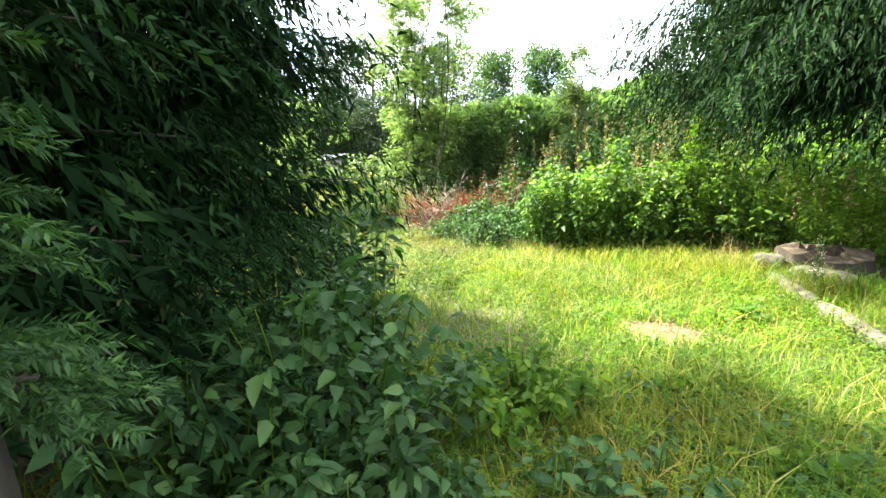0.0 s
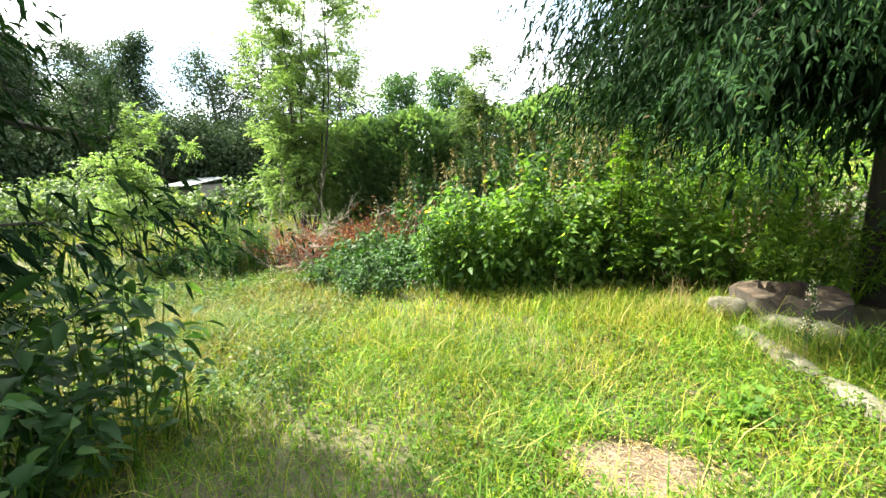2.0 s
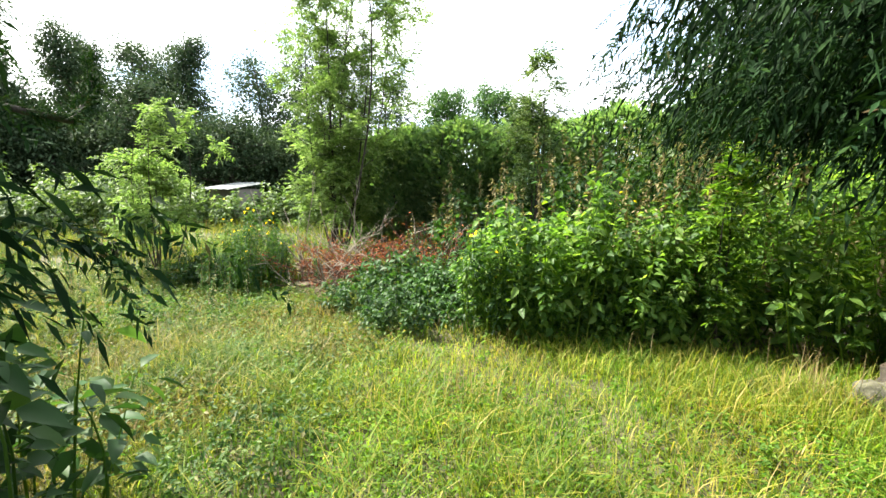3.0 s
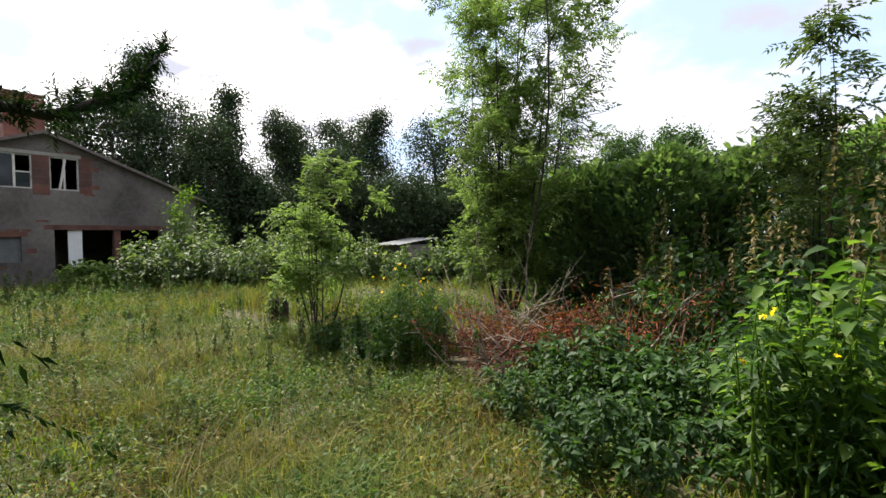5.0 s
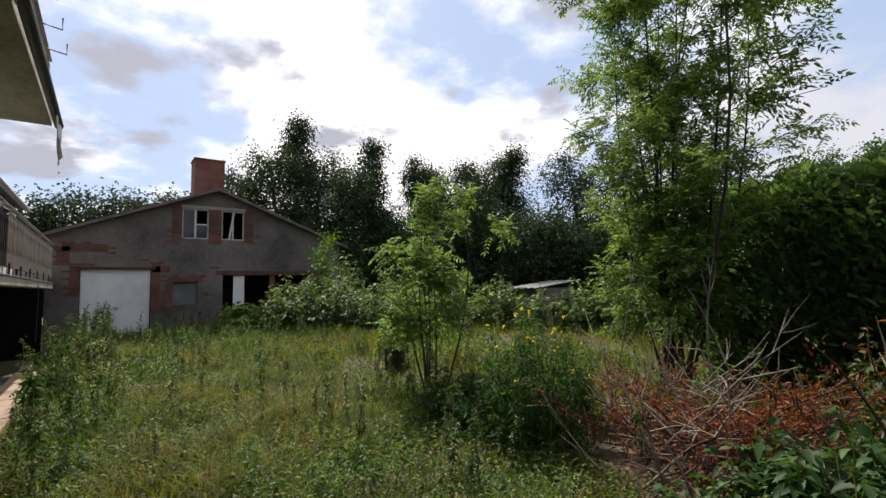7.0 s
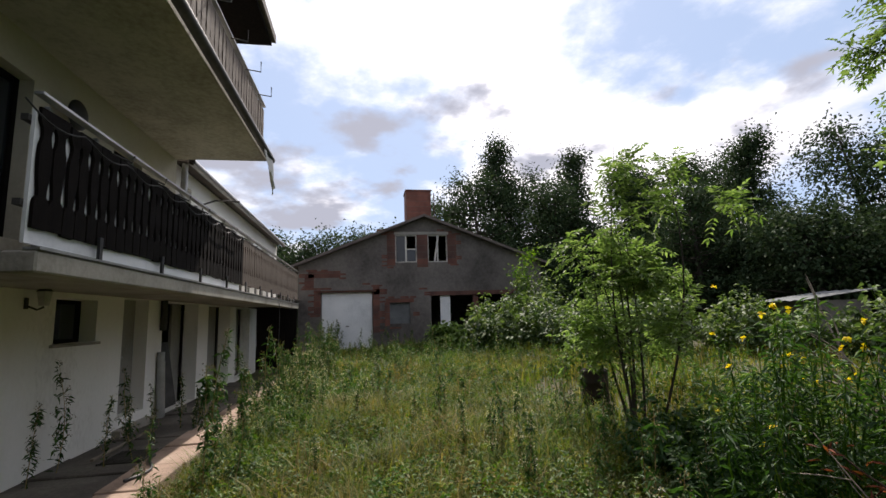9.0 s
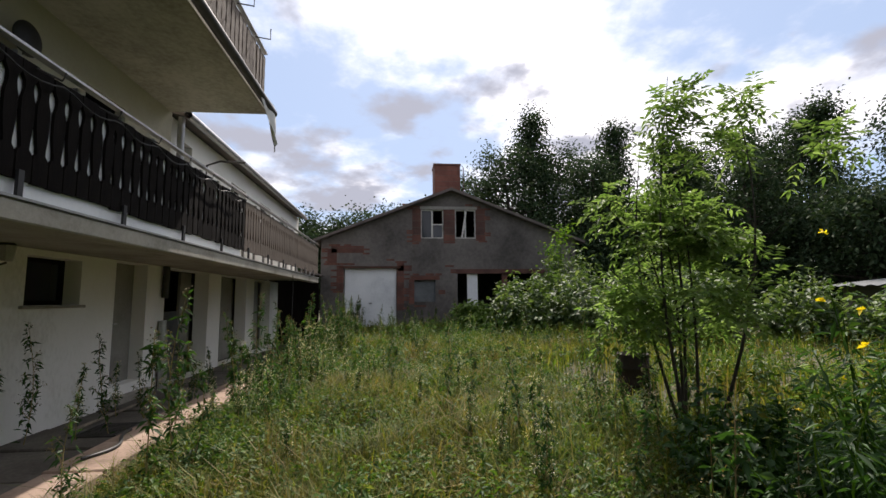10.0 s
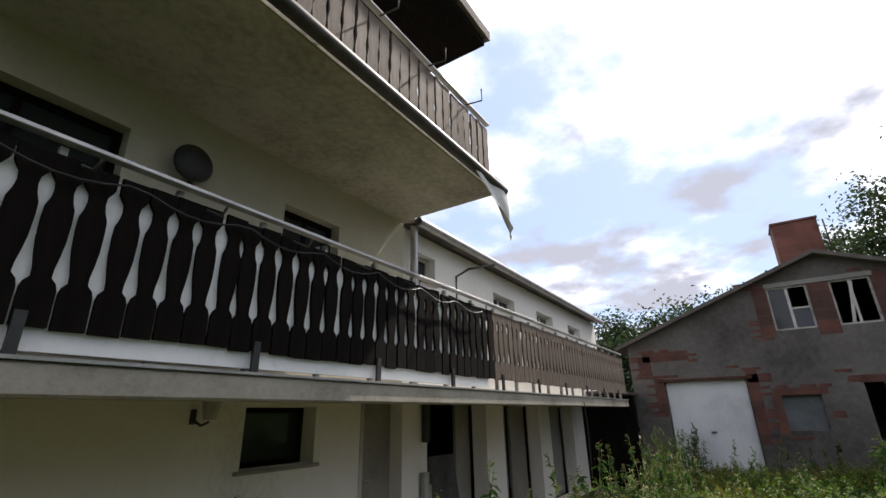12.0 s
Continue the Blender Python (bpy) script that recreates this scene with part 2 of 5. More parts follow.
PAVING = noisy("clay_paving", [(0.25, (0.13, 0.09, 0.066)), (0.5, (0.29, 0.205, 0.155)), (0.8, (0.4, 0.31, 0.245))], 1.5, 25, 0.92, 0.5, 0.008)
DARK_WOOD = noisy("dark_stained_wood", [(0.3, (0.004, 0.003, 0.003)), (0.62, (0.009, 0.007, 0.006)), (0.9, (0.03, 0.02, 0.016))], 3, 50, 0.85, 0.5, 0.004, stretch=(6, 6, 0.6))
DARK_WOOD.node_tree.nodes["Principled BSDF"].inputs["Specular IOR Level"].default_value = 0.08
WORN_WOOD = noisy("weathered_wood", [(0.25, (0.043, 0.030, 0.023)), (0.55, (0.115, 0.086, 0.065)), (0.85, (0.216, 0.173, 0.137))], 3, 50, 0.8, 0.5, 0.004, stretch=(6, 6, 0.6))
TIMBER = noisy("painted_timber", [(0.2, (0.34, 0.33, 0.3)), (0.6, (0.56, 0.55, 0.51))], 3, 40, 0.7, 0.2)
OLD_PAINT = noisy("flaking_paint", [(0.25, (0.1, 0.095, 0.085)), (0.45, (0.34, 0.33, 0.3)), (0.7, (0.5, 0.49, 0.45))], 9, 60, 0.8, 0.4, 0.003)
STEEL = noisy("galvanised_steel", [(0.3, (0.3, 0.3, 0.3)), (0.7, (0.5, 0.5, 0.5))], 4, 60, 0.45, 0.15, 0.002, 0.7)
DARK_METAL = noisy("dark_metal", [(0.3, (0.035, 0.033, 0.03)), (0.7, (0.09, 0.085, 0.08))], 4, 40, 0.55, 0.2, 0.002, 0.3)
RUST = noisy("rust", [(0.25, (0.03, 0.014, 0.009)), (0.6, (0.085, 0.034, 0.02)), (0.85, (0.17, 0.075, 0.038))], 6, 60, 0.9, 0.6, 0.005)
OLD_STEEL = noisy("sooty_rusted_steel", [(0.3, (0.012, 0.009, 0.008)), (0.6, (0.03, 0.017, 0.012)), (0.85, (0.085, 0.038, 0.02))], 6, 60, 0.85, 0.5, 0.004)
WHITE_METAL = noisy("white_sheet", [(0.2, (0.5, 0.52, 0.53)), (0.5, (0.72, 0.74, 0.75)), (0.8, (0.8, 0.81, 0.82))], 1.2, 20, 0.55, 0.1)
GREY_SHEET = noisy("grey_sheet", [(0.25, (0.07, 0.078, 0.08)), (0.6, (0.15, 0.16, 0.165))], 1.5, 25, 0.7, 0.2)
ROOF = noisy("roof_felt", [(0.25, (0.06, 0.052, 0.048)), (0.7, (0.15, 0.125, 0.11))], 2, 25, 0.9, 0.4)
CLOTH = noisy("white_tarp", [(0.2, (0.5, 0.5, 0.5)), (0.7, (0.72, 0.72, 0.72))], 2, 30, 0.7, 0.3)
STONE = noisy("pale_stone", [(0.25, (0.04, 0.04, 0.025)), (0.5, (0.09, 0.085, 0.055)), (0.8, (0.17, 0.155, 0.12))], 3, 35, 0.92, 0.7, 0.015)
OLD_WOOD = noisy("rotten_wood", [(0.28, (0.018, 0.013, 0.009)), (0.5, (0.06, 0.042, 0.026)), (0.8, (0.16, 0.12, 0.075))], 5, 50, 0.9, 0.9, 0.02)
# darkness of the unlit rooms, put into the colour behind the openings
INSIDE_SHADE = noisy("interior_shade", [(0.3, (0.05, 0.045, 0.04)), (0.7, (0.1, 0.09, 0.08))], 1, 20, 0.95, 0.2)
PANE = glassy("window_glass")
PLASTIC = noisy("black_plastic", [(0.3, (0.012, 0.012, 0.013)), (0.7, (0.03, 0.03, 0.032))], 5, 60, 0.5, 0.1)
DOOR_PAINT = noisy("door_paint", [(0.2, (0.16, 0.155, 0.135)), (0.6, (0.29, 0.28, 0.25))], 1.5, 30, 0.7, 0.2)


# ---- building helpers ----
def smooth(a):
    a = np.clip(a, 0.0, 1.0)
    return a * a * (3 - 2 * a)


def ground_z(x, y):
    """Height of the ground: lowest along the house, rising to the garden and a little to the shed."""
    x, y = np.asarray(x, float), np.asarray(y, float)
    z = 0.04 + 0.24 * smooth((x + 7.0) / 5.0) + 0.2 * smooth((-12 - x) / 7) * smooth((y - 7.6) / 2.0) + 0.12 * smooth((y - 10.5) / 3)
    z = z - 0.22 * smooth((8.7 - y) / 0.9) * smooth((-x - 6.2) / 1.2) * smooth((y + 3.5) / 2)
    z = z + 0.035 * np.sin(x * 1.7 + 0.6) * np.sin(y * 1.3 + 1.1) * smooth((y - 8) / 2)
    return z


def mesh_object(name, verts, faces, mat, parent=None, label="", soft=False):
    me = bpy.data.meshes.new(name)
    verts = np.asarray(verts, dtype=np.float32)
    if isinstance(faces, np.ndarray):
        n, k = faces.shape
        me.vertices.add(len(verts))
        me.vertices.foreach_set("co", verts.ravel())
        me.loops.add(n * k)
        me.loops.foreach_set("vertex_index", faces.astype(np.int32).ravel())
        me.polygons.add(n)
        me.polygons.foreach_set("loop_start", np.arange(0, n * k, k, dtype=np.int32))
        me.update(calc_edges=True)
    else:
        me.from_pydata([tuple(map(float, v)) for v in verts], [], faces)
        me.update()
    me.materials.append(mat)
    if soft:
        me.polygons.foreach_set("use_smooth", np.ones(len(me.polygons), dtype=bool))
    ob = new(name, me)
    if parent is not None:
        ob.parent = parent
    if label:
        tagged(ob, label)
    return ob


def part(name, bm, mat, parent=None, label="", soft=False):
    me = bpy.data.meshes.new(name)
    bm.to_mesh(me)
    bm.free()
    me.materials.append(mat)
    if soft:
        me.polygons.foreach_set("use_smooth", np.ones(len(me.polygons), dtype=bool))
    ob = new(name, me)
    if parent is not None:
        ob.parent = parent
    if label:
        tagged(ob, label)
    return ob


def thing(name, label, category, group="", kind="", at=(0, 0, 0)):
    ob = new(name)
    ob.location = at
    return tagged(ob, label, category, group, kind)


def add_box(bm, x0, x1, y0, y1, z0, z1, bevel=0.0):
    x0, x1 = sorted((x0, x1))
    y0, y1 = sorted((y0, y1))
    z0, z1 = sorted((z0, z1))
    v = [bm.verts.new(p) for p in ((x0, y0, z0), (x1, y0, z0), (x1, y1, z0), (x0, y1, z0), (x0, y0, z1), (x1, y0, z1), (x1, y1, z1), (x0, y1, z1))]
    fs = [bm.faces.new([v[i] for i in f]) for f in ((3, 2, 1, 0), (4, 5, 6, 7), (0, 1, 5, 4), (1, 2, 6, 5), (2, 3, 7, 6), (3, 0, 4, 7))]
    if bevel:
        bmesh.ops.bevel(bm, geom=list({e for f in fs for e in f.edges}), offset=bevel, segments=1, affect="EDGES")


def box(*a, bevel=0.0):
    bm = bmesh.new()
    add_box(bm, *a, bevel=bevel)
    return bm


def tube(points, radii, sides=7):
    """Verts and faces of a tapered tube along points."""
    pts = np.asarray(points, float)
    n = len(pts)
    d = np.gradient(pts, axis=0)
    d /= np.linalg.norm(d, axis=1)[:, None] + 1e-9
    ref = np.where(np.abs(d[:, 2:3]) > 0.9, np.array([[1.0, 0, 0]]), np.array([[0, 0, 1.0]]))
    u = np.cross(d, ref)
    u /= np.linalg.norm(u, axis=1)[:, None] + 1e-9
    w = np.cross(d, u)
    a = np.linspace(0, 2 * np.pi, sides, endpoint=False)
    r = np.asarray(radii, float)[:, None, None]
    v = pts[:, None] + r * (np.cos(a)[None, :, None] * u[:, None] + np.sin(a)[None, :, None] * w[:, None])
    i, j = np.meshgrid(np.arange(n - 1), np.arange(sides), indexing="ij")
    k = (j + 1) % sides
    f = np.stack([i * sides + j, i * sides + k, (i + 1) * sides + k, (i + 1) * sides + j], -1).reshape(-1, 4)
    return v.reshape(-1, 3), f


def join(pieces):
    vs, fs, o = [], [], 0
    for v, f in pieces:
        vs.append(v)
        fs.append(f + o)
        o += len(v)
    return np.concatenate(vs), np.concatenate(fs)


def unit(a):
    return a / (np.linalg.norm(a, axis=-1, keepdims=True) + 1e-9)


def blades(P, D, L, W, rng, fold=0.25, droop=0.25, fine=False, level=1.0):
    """Leaves: base points P, directions D, lengths L, widths W; folded along the midrib, tips drooping."""
    n = len(P)
    D = unit(D)
    N = unit(np.array([0, 0, level]) + rng.normal(0, 0.45, (n, 3)))
    S = unit(np.cross(D, N))
    N = np.cross(S, D)
    L, W = np.broadcast_to(L, n)[:, None], np.broadcast_to(W, n)[:, None]
    down = np.array([0, 0, -1.0]) * L * droop
    tip = P + D * L + down
    if not fine:
        mid = P + D * L * 0.45 + N * W * fold + down * 0.2
        v = np.stack([P, mid + S * W * 0.5, tip, mid - S * W * 0.5], 1).reshape(-1, 3)
        b = np.arange(n)[:, None] * 4
        f = np.concatenate([b + np.array([[0, 1, 2]]), b + np.array([[0, 2, 3]])])
        return v, f
    m1, m2 = P + D * L * 0.3 + down * 0.1, P + D * L * 0.68 + down * 0.45
    v = np.stack([P, m1 + S * W * 0.5 + N * W * fold, m1, m1 - S * W * 0.5 + N * W * fold,
                  m2 + S * W * 0.36 + N * W * fold * 0.8, m2, m2 - S * W * 0.36 + N * W * fold * 0.8, tip], 1).reshape(-1, 3)
    b = np.arange(n)[:, None] * 8
    tris = ((0, 1, 2), (0, 2, 3), (1, 4, 5), (1, 5, 2), (2, 5, 6), (2, 6, 3), (4, 7, 5), (5, 7, 6))
    return v, np.concatenate([b + np.array([t]) for t in tris])


def curve_to(a, b, rng, n=6, sway=0.08, sag=0.0):
    a, b = np.asarray(a, float), np.asarray(b, float)
    t = np.linspace(0, 1, n)[:, None]
    size = np.linalg.norm(b - a)
    off = rng.normal(0, sway * size, (1, 3)) * np.sin(np.pi * t) + np.array([[0, 0, -sag * size]]) * np.sin(np.pi * t * 0.5) ** 2
    return a + (b - a) * t + off


# ---- ground ----
def make_ground():
    def axis(lo, hi, near_lo, near_hi, step):
        out = np.concatenate([-np.geomspace(1, near_lo - lo + 1, 14)[::-1] + near_lo + 1, np.arange(near_lo + step, near_hi, step), near_hi - 1 + np.geomspace(1, hi - near_hi + 1, 14)])
        return out
    xs, ys = axis(-600, 600, -24, 6, 0.4), axis(-600, 900, 0, 22, 0.4)
    X, Y = np.meshgrid(xs, ys, indexing="ij")
    V = np.stack([X, Y, ground_z(X, Y)], -1).reshape(-1, 3)
    i, j = np.meshgrid(np.arange(len(xs) - 1), np.arange(len(ys) - 1), indexing="ij")
    m = len(ys)
    F = np.stack([i * m + j, (i + 1) * m + j, (i + 1) * m + j + 1, i * m + j + 1], -1).reshape(-1, 4)
    ob = mesh_object("ground", V, F, SOIL, soft=True)
    tagged(ob, "uneven earth ground under the overgrown meadow", "ground", kind="structure")


make_ground()


def soil_patch(x, y, rx, ry, seed):
    rng = np.random.default_rng(seed)
    a = np.linspace(0, 2 * np.pi, 40, endpoint=False)
    edge = 1 + 0.18 * np.sin(3 * a + 1) + 0.1 * np.sin(7 * a) + rng.normal(0, 0.04, 40)
    V, F = [(x, y, float(ground_z(x, y)) + 0.035)], []
    for ring in (0.5, 1.0):
        for k in range(40):
            px, py = x + rx * ring * edge[k] * np.cos(a[k]), y + ry * ring * edge[k] * np.sin(a[k])
            V.append((px, py, float(ground_z(px, py)) + (0.03 if ring < 1 else -0.01)))
    for k in range(40):
        n = (k + 1) % 40
        F.append((0, 1 + k, 1 + n))
        F.append((1 + k, 41 + k, 41 + n, 1 + n))
    ob = mesh_object("bare_patch", V, F, LITTER, soft=True)
    tagged(ob, "bare patch of earth with brown needle litter", "ground", kind="structure")


soil_patch(-0.85, 7.45, 0.5, 0.36, 3)
soil_patch(-4.9, 12.65, 1.25, 0.8, 4)


def loose_litter(x, y, rx, ry, seed):
    rng = np.random.default_rng(seed)
    n = 1500
    a, r = rng.uniform(0, 2 * np.pi, n), rng.uniform(0, 1, n) ** 0.6
    px, py = x + rx * r * np.cos(a), y + ry * r * np.sin(a)
    P = np.stack([px, py, ground_z(px, py) + rng.uniform(0.025, 0.05, n)], -1)
    v, f = blades(P, rng.normal(0, 1, (n, 3)) * np.array([1, 1, 0.15]), 0.045 * rng.uniform(0.4, 1.4, n), 0.007, rng)
    tagged(mesh_object("needle_litter", v, f, STRAW), "brown needle litter on the bare patch", "litter", kind="stuff")


loose_litter(-0.85, 7.45, 0.55, 0.4, 5)


# ---- house ----
WY, FY, RY, UY = 6.22, 6.85, 7.72, 8.15   # ground-floor wall, first-floor wall, balcony railing, upper railing
HX0, HX1, WX = -7.2, -11.6, -20.2         # house end, end of the tall part, end of the wing


def wall_bm(x0, x1, z0, z1, y, thick, holes):
    """A wall along x, its face at y towards +y, with rectangular holes (xa, xb, za, zb) through it."""
    bm = bmesh.new()
    x0, x1 = min(x0, x1), max(x0, x1)
    xs = sorted({x0, x1, *[min(h[:2]) for h in holes], *[max(h[:2]) for h in holes]})
    zs = sorted({z0, z1, *[h[2] for h in holes], *[h[3] for h in holes]})
    for a, b in zip(xs, xs[1:]):
        run = None
        for c, d in zip(zs, zs[1:]):
            solid = not any(min(h[:2]) < (a + b) / 2 < max(h[:2]) and h[2] < (c + d) / 2 < h[3] for h in holes)
            if solid:
                run = (run[0], d) if run else (c, d)
            if run and (not solid or d == zs[-1]):
                add_box(bm, a, b, y - thick, y, *run)
                run = None
    bmesh.ops.remove_doubles(bm, verts=bm.verts, dist=0.0005)
    return bm


house = thing("house", "abandoned white rendered house with wooden balconies and a lower wing", "house")
ground_holes = [(-10.08, -10.93, 1.26, 1.8), (-11.62, -12.42, --0.12, 1.86), (-12.98, -14.75, -0.12, 1.86), (-15.42, -17.12, -0.12, 1.86), (-17.75, -19.3, -0.12, 1.84)]
part("ground_floor_wall", wall_bm(HX0, WX, -0.3, 1.87, WY, 0.28, ground_holes), WHITE_WALL, house, "stained white rendered ground-floor wall")
bm = box(HX0, -18.6, WY - 0.28, RY - 0.14, 1.87, 1.93)
add_box(bm, HX0, -18.6, RY - 0.14, RY + 0.06, 1.79, 1.93, bevel=0.012)
part("balcony_slab", bm, CONCRETE, house, "cracked grey concrete balcony slab with a thicker edge")
part("slab_flashing", box(HX0, -18.6, RY - 0.02, RY + 0.075, 1.932, 1.948), STEEL, house, "dull metal flashing along the slab edge")
first_holes = [(-7.3, -8.45, 2.2, 3.66), (-9.8, -10.5, 2.75, 3.6), (-11.85, -12.35, 3.38, 3.74), (-14.1, -14.95, 3.4, 3.64), (-16.0, -16.9, 3.4, 3.64), (-17.9, -18.8, 3.42, 3.64)]
part("first_floor_wall", wall_bm(HX0, HX1, 1.932, 4.02, FY, 0.25, first_holes[:2]), CREAM, house, "cream rendered first-floor wall")
part("wing_wall", wall_bm(HX1, WX, 1.932, 3.99, FY - 0.03, 0.25, first_holes[2:]), WHITE_WALL, house, "white rendered wall of the low wing")
part("second_floor_wall", wall_bm(HX0, HX1, 4.14, 5.95, FY, 0.25, [(-8.0, -9.0, 4.3, 5.6)]), CREAM, house)
part("end_wall", box(HX0, HX0 + 0.25, -2.5, WY - 0.28, -0.3, 5.9), WHITE_WALL, house)
part("end_wall", box(HX1 - 0.2, HX1 + 0.02, -2.5, FY - 0.25, 4.0, 5.95), CREAM, house)
part("end_wall", box(WX, WX + 0.25, -2.5, WY - 0.28, -0.3, 4.0), WHITE_WALL, house)
part("back_wall", box(WX, HX0, -2.75, -2.5, -0.3, 4.0), WHITE_WALL, house)
part("inner_wall", box(WX + 0.3, HX0 - 0.3, 3.6, 3.75, 0, 3.9), INSIDE_SHADE, house)
part("inner_floor", box(WX + 0.25, HX0, -2.5, WY - 0.28, 1.87, 1.93), INSIDE_SHADE, house)
part("upper_slab", box(HX0, -11.56, FY - 0.25, UY + 0.06, 4.02, 4.138, bevel=0.01), SOFFIT, house, "pale painted underside of the upper balcony")
v, f = tube([(HX0, UY + 0.13, 4.07), (-9.2, UY + 0.13, 4.06), (-11.6, UY + 0.13, 4.05)], [0.055] * 3, 10)
mesh_object("gutter", v, f, DARK_METAL, house, "dark metal gutter along the upper balcony", True)
# roof of the tall part: soffit board, sloping tiles above
bm = bmesh.new()
add_box(bm, HX0, -11.3, FY, 8.3, 5.9, 5.96)
part("soffit", bm, DARK_WOOD, house, "dark wooden soffit under the eaves")
v = [(HX0 + 0.2, 8.36, 5.97), (-11.34, 8.36, 5.97), (-11.34, 2.0, 7.0), (HX0 + 0.2, 2.0, 7.0), (HX0 + 0.2, 8.36, 6.1), (-11.34, 8.36, 6.1), (-11.34, 2.0, 7.15), (HX0 + 0.2, 2.0, 7.15)]
mesh_object("roof", v, [(3, 2, 1, 0), (4, 5, 6, 7), (0, 1, 5, 4), (1, 2, 6, 5), (2, 3, 7, 6), (3, 0, 4, 7)], ROOF, house, "dark tiled roof")
v = [(-11.62, 7.0, 4.0), (WX, 7.0, 4.0), (WX, 1.0, 5.1), (-11.62, 1.0, 5.1), (-11.62, 7.0, 4.07), (WX, 7.0, 4.07), (WX, 1.0, 5.2), (-11.62, 1.0, 5.2)]
mesh_object("wing_roof", v, [(0, 1, 2, 3), (7, 6, 5, 4), (4, 5, 1, 0), (5, 6, 2, 1), (6, 7, 3, 2), (7, 4, 0, 3)], ROOF, house, "low felt roof of the wing")
v, f = tube([(-11.65, 7.05, 4.02), (WX, 7.05, 4.0)], [0.06, 0.06], 10)
mesh_object("gutter", v, f, STEEL, house, "grey metal gutter under the wing roof", True)
v, f = tube([(-11.72, 6.93, 4.0), (-11.72, 6.93, 1.94)], [0.05, 0.05], 10)
mesh_object("downpipe", v, f, STEEL, house, "grey metal downpipe", True)
part("wing_chimney", box(-19.6, -19.2, 5.6, 6.1, 4.0, 4.5), CHIMNEY, house)


def window(x0, x1, z0, z1, y, mat=TIMBER, bars=1, depth=0.12, sill=True):
    """Frame, glazing and sill set into a hole in a wall facing +y."""
    x0, x1 = min(x0, x1), max(x0, x1)
    bm = bmesh.new()
    w = 0.05
    for a in ((x0, x0 + w, z0, z1), (x1 - w, x1, z0, z1), (x0 + w, x1 - w, z0, z0 + w), (x0 + w, x1 - w, z1 - w, z1)):
        add_box(bm, a[0], a[1], y - depth - 0.05, y - depth, a[2], a[3])
    for k in range(bars):
        c = x0 + (x1 - x0) * (k + 1) / (bars + 1)
        add_box(bm, c - 0.02, c + 0.02, y - depth - 0.045, y - depth - 0.002, z0 + w, z1 - w)
    fr = part("window", bm, mat, house, "framed window in the rendered wall")
    part("pane", box(x0 + w, x1 - w, y - depth - 0.03, y - depth - 0.022, z0 + w, z1 - w), PANE, fr, "dark reflecting glass")
    if sill:
        part("sill", box(x0 - 0.06, x1 + 0.06, y - 0.1, y + 0.04, z0 - 0.035, z0 - 0.002, bevel=0.006), CONCRETE, fr)
    return fr


window(-10.08, -10.93, 1.26, 1.8, WY, DARK_WOOD, 0, 0.2)
window(*first_holes[0], FY, DARK_WOOD, 1, 0.12, False)
window(*first_holes[1], FY, DARK_WOOD, 1)
for h in first_holes[2:]:
    window(*h, FY - 0.03, TIMBER, 1)
window(-8.0, -9.0, 4.3, 5.6, FY, DARK_WOOD, 1, 0.12, False)
# ground-floor doors, set back in their openings
door = part("door", box(-11.62, -12.42, WY - 0.26, WY - 0.2, -0.02, 1.86, bevel=0.005), DOOR_PAINT, house, "pale painted door set back in the wall")
part("pane", box(-11.66, -11.78, WY - 0.198, WY - 0.185, 1.3, 1.78), PANE, door)
part("frame", box(-11.8, -11.86, WY - 0.198, WY - 0.16, 0.12, 1.84), TIMBER, door)
part("handle", box(-11.88, -11.98, WY - 0.16, WY - 0.14, 0.96, 0.985, bevel=0.005), STEEL, door)
part("door_step", box(-11.5, -12.55, WY - 0.26, WY + 0.12, -0.2, -0.02, bevel=0.01), CONCRETE, house)
# back panel and jambs are coloured darker to stand in for recess shade
part("back_panel", box(-12.98, -13.4, WY - 0.5, WY - 0.44, -0.15, 1.86), INSIDE_SHADE, house)
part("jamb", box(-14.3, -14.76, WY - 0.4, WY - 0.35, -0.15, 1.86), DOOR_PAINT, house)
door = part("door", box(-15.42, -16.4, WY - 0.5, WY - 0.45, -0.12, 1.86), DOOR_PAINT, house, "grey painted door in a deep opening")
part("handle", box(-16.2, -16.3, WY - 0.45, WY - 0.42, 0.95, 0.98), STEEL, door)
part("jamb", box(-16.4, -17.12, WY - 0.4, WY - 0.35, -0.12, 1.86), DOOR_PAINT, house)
door = part("door", box(-17.75, -18.5, WY - 0.55, WY - 0.5, -0.12, 1.84), INSIDE_SHADE, house)
part("jamb", box(-18.5, -19.3, WY - 0.4, WY - 0.35, -0.12, 1.84), DOOR_PAINT, house)
v, f = tube([(-12.88, WY + 0.06, 1.9), (-12.88, WY + 0.06, 1.35)], [0.055, 0.055], 10)
mesh_object("downpipe", v, f, DARK_METAL, house, "dark broken downpipe stub below the slab", True)


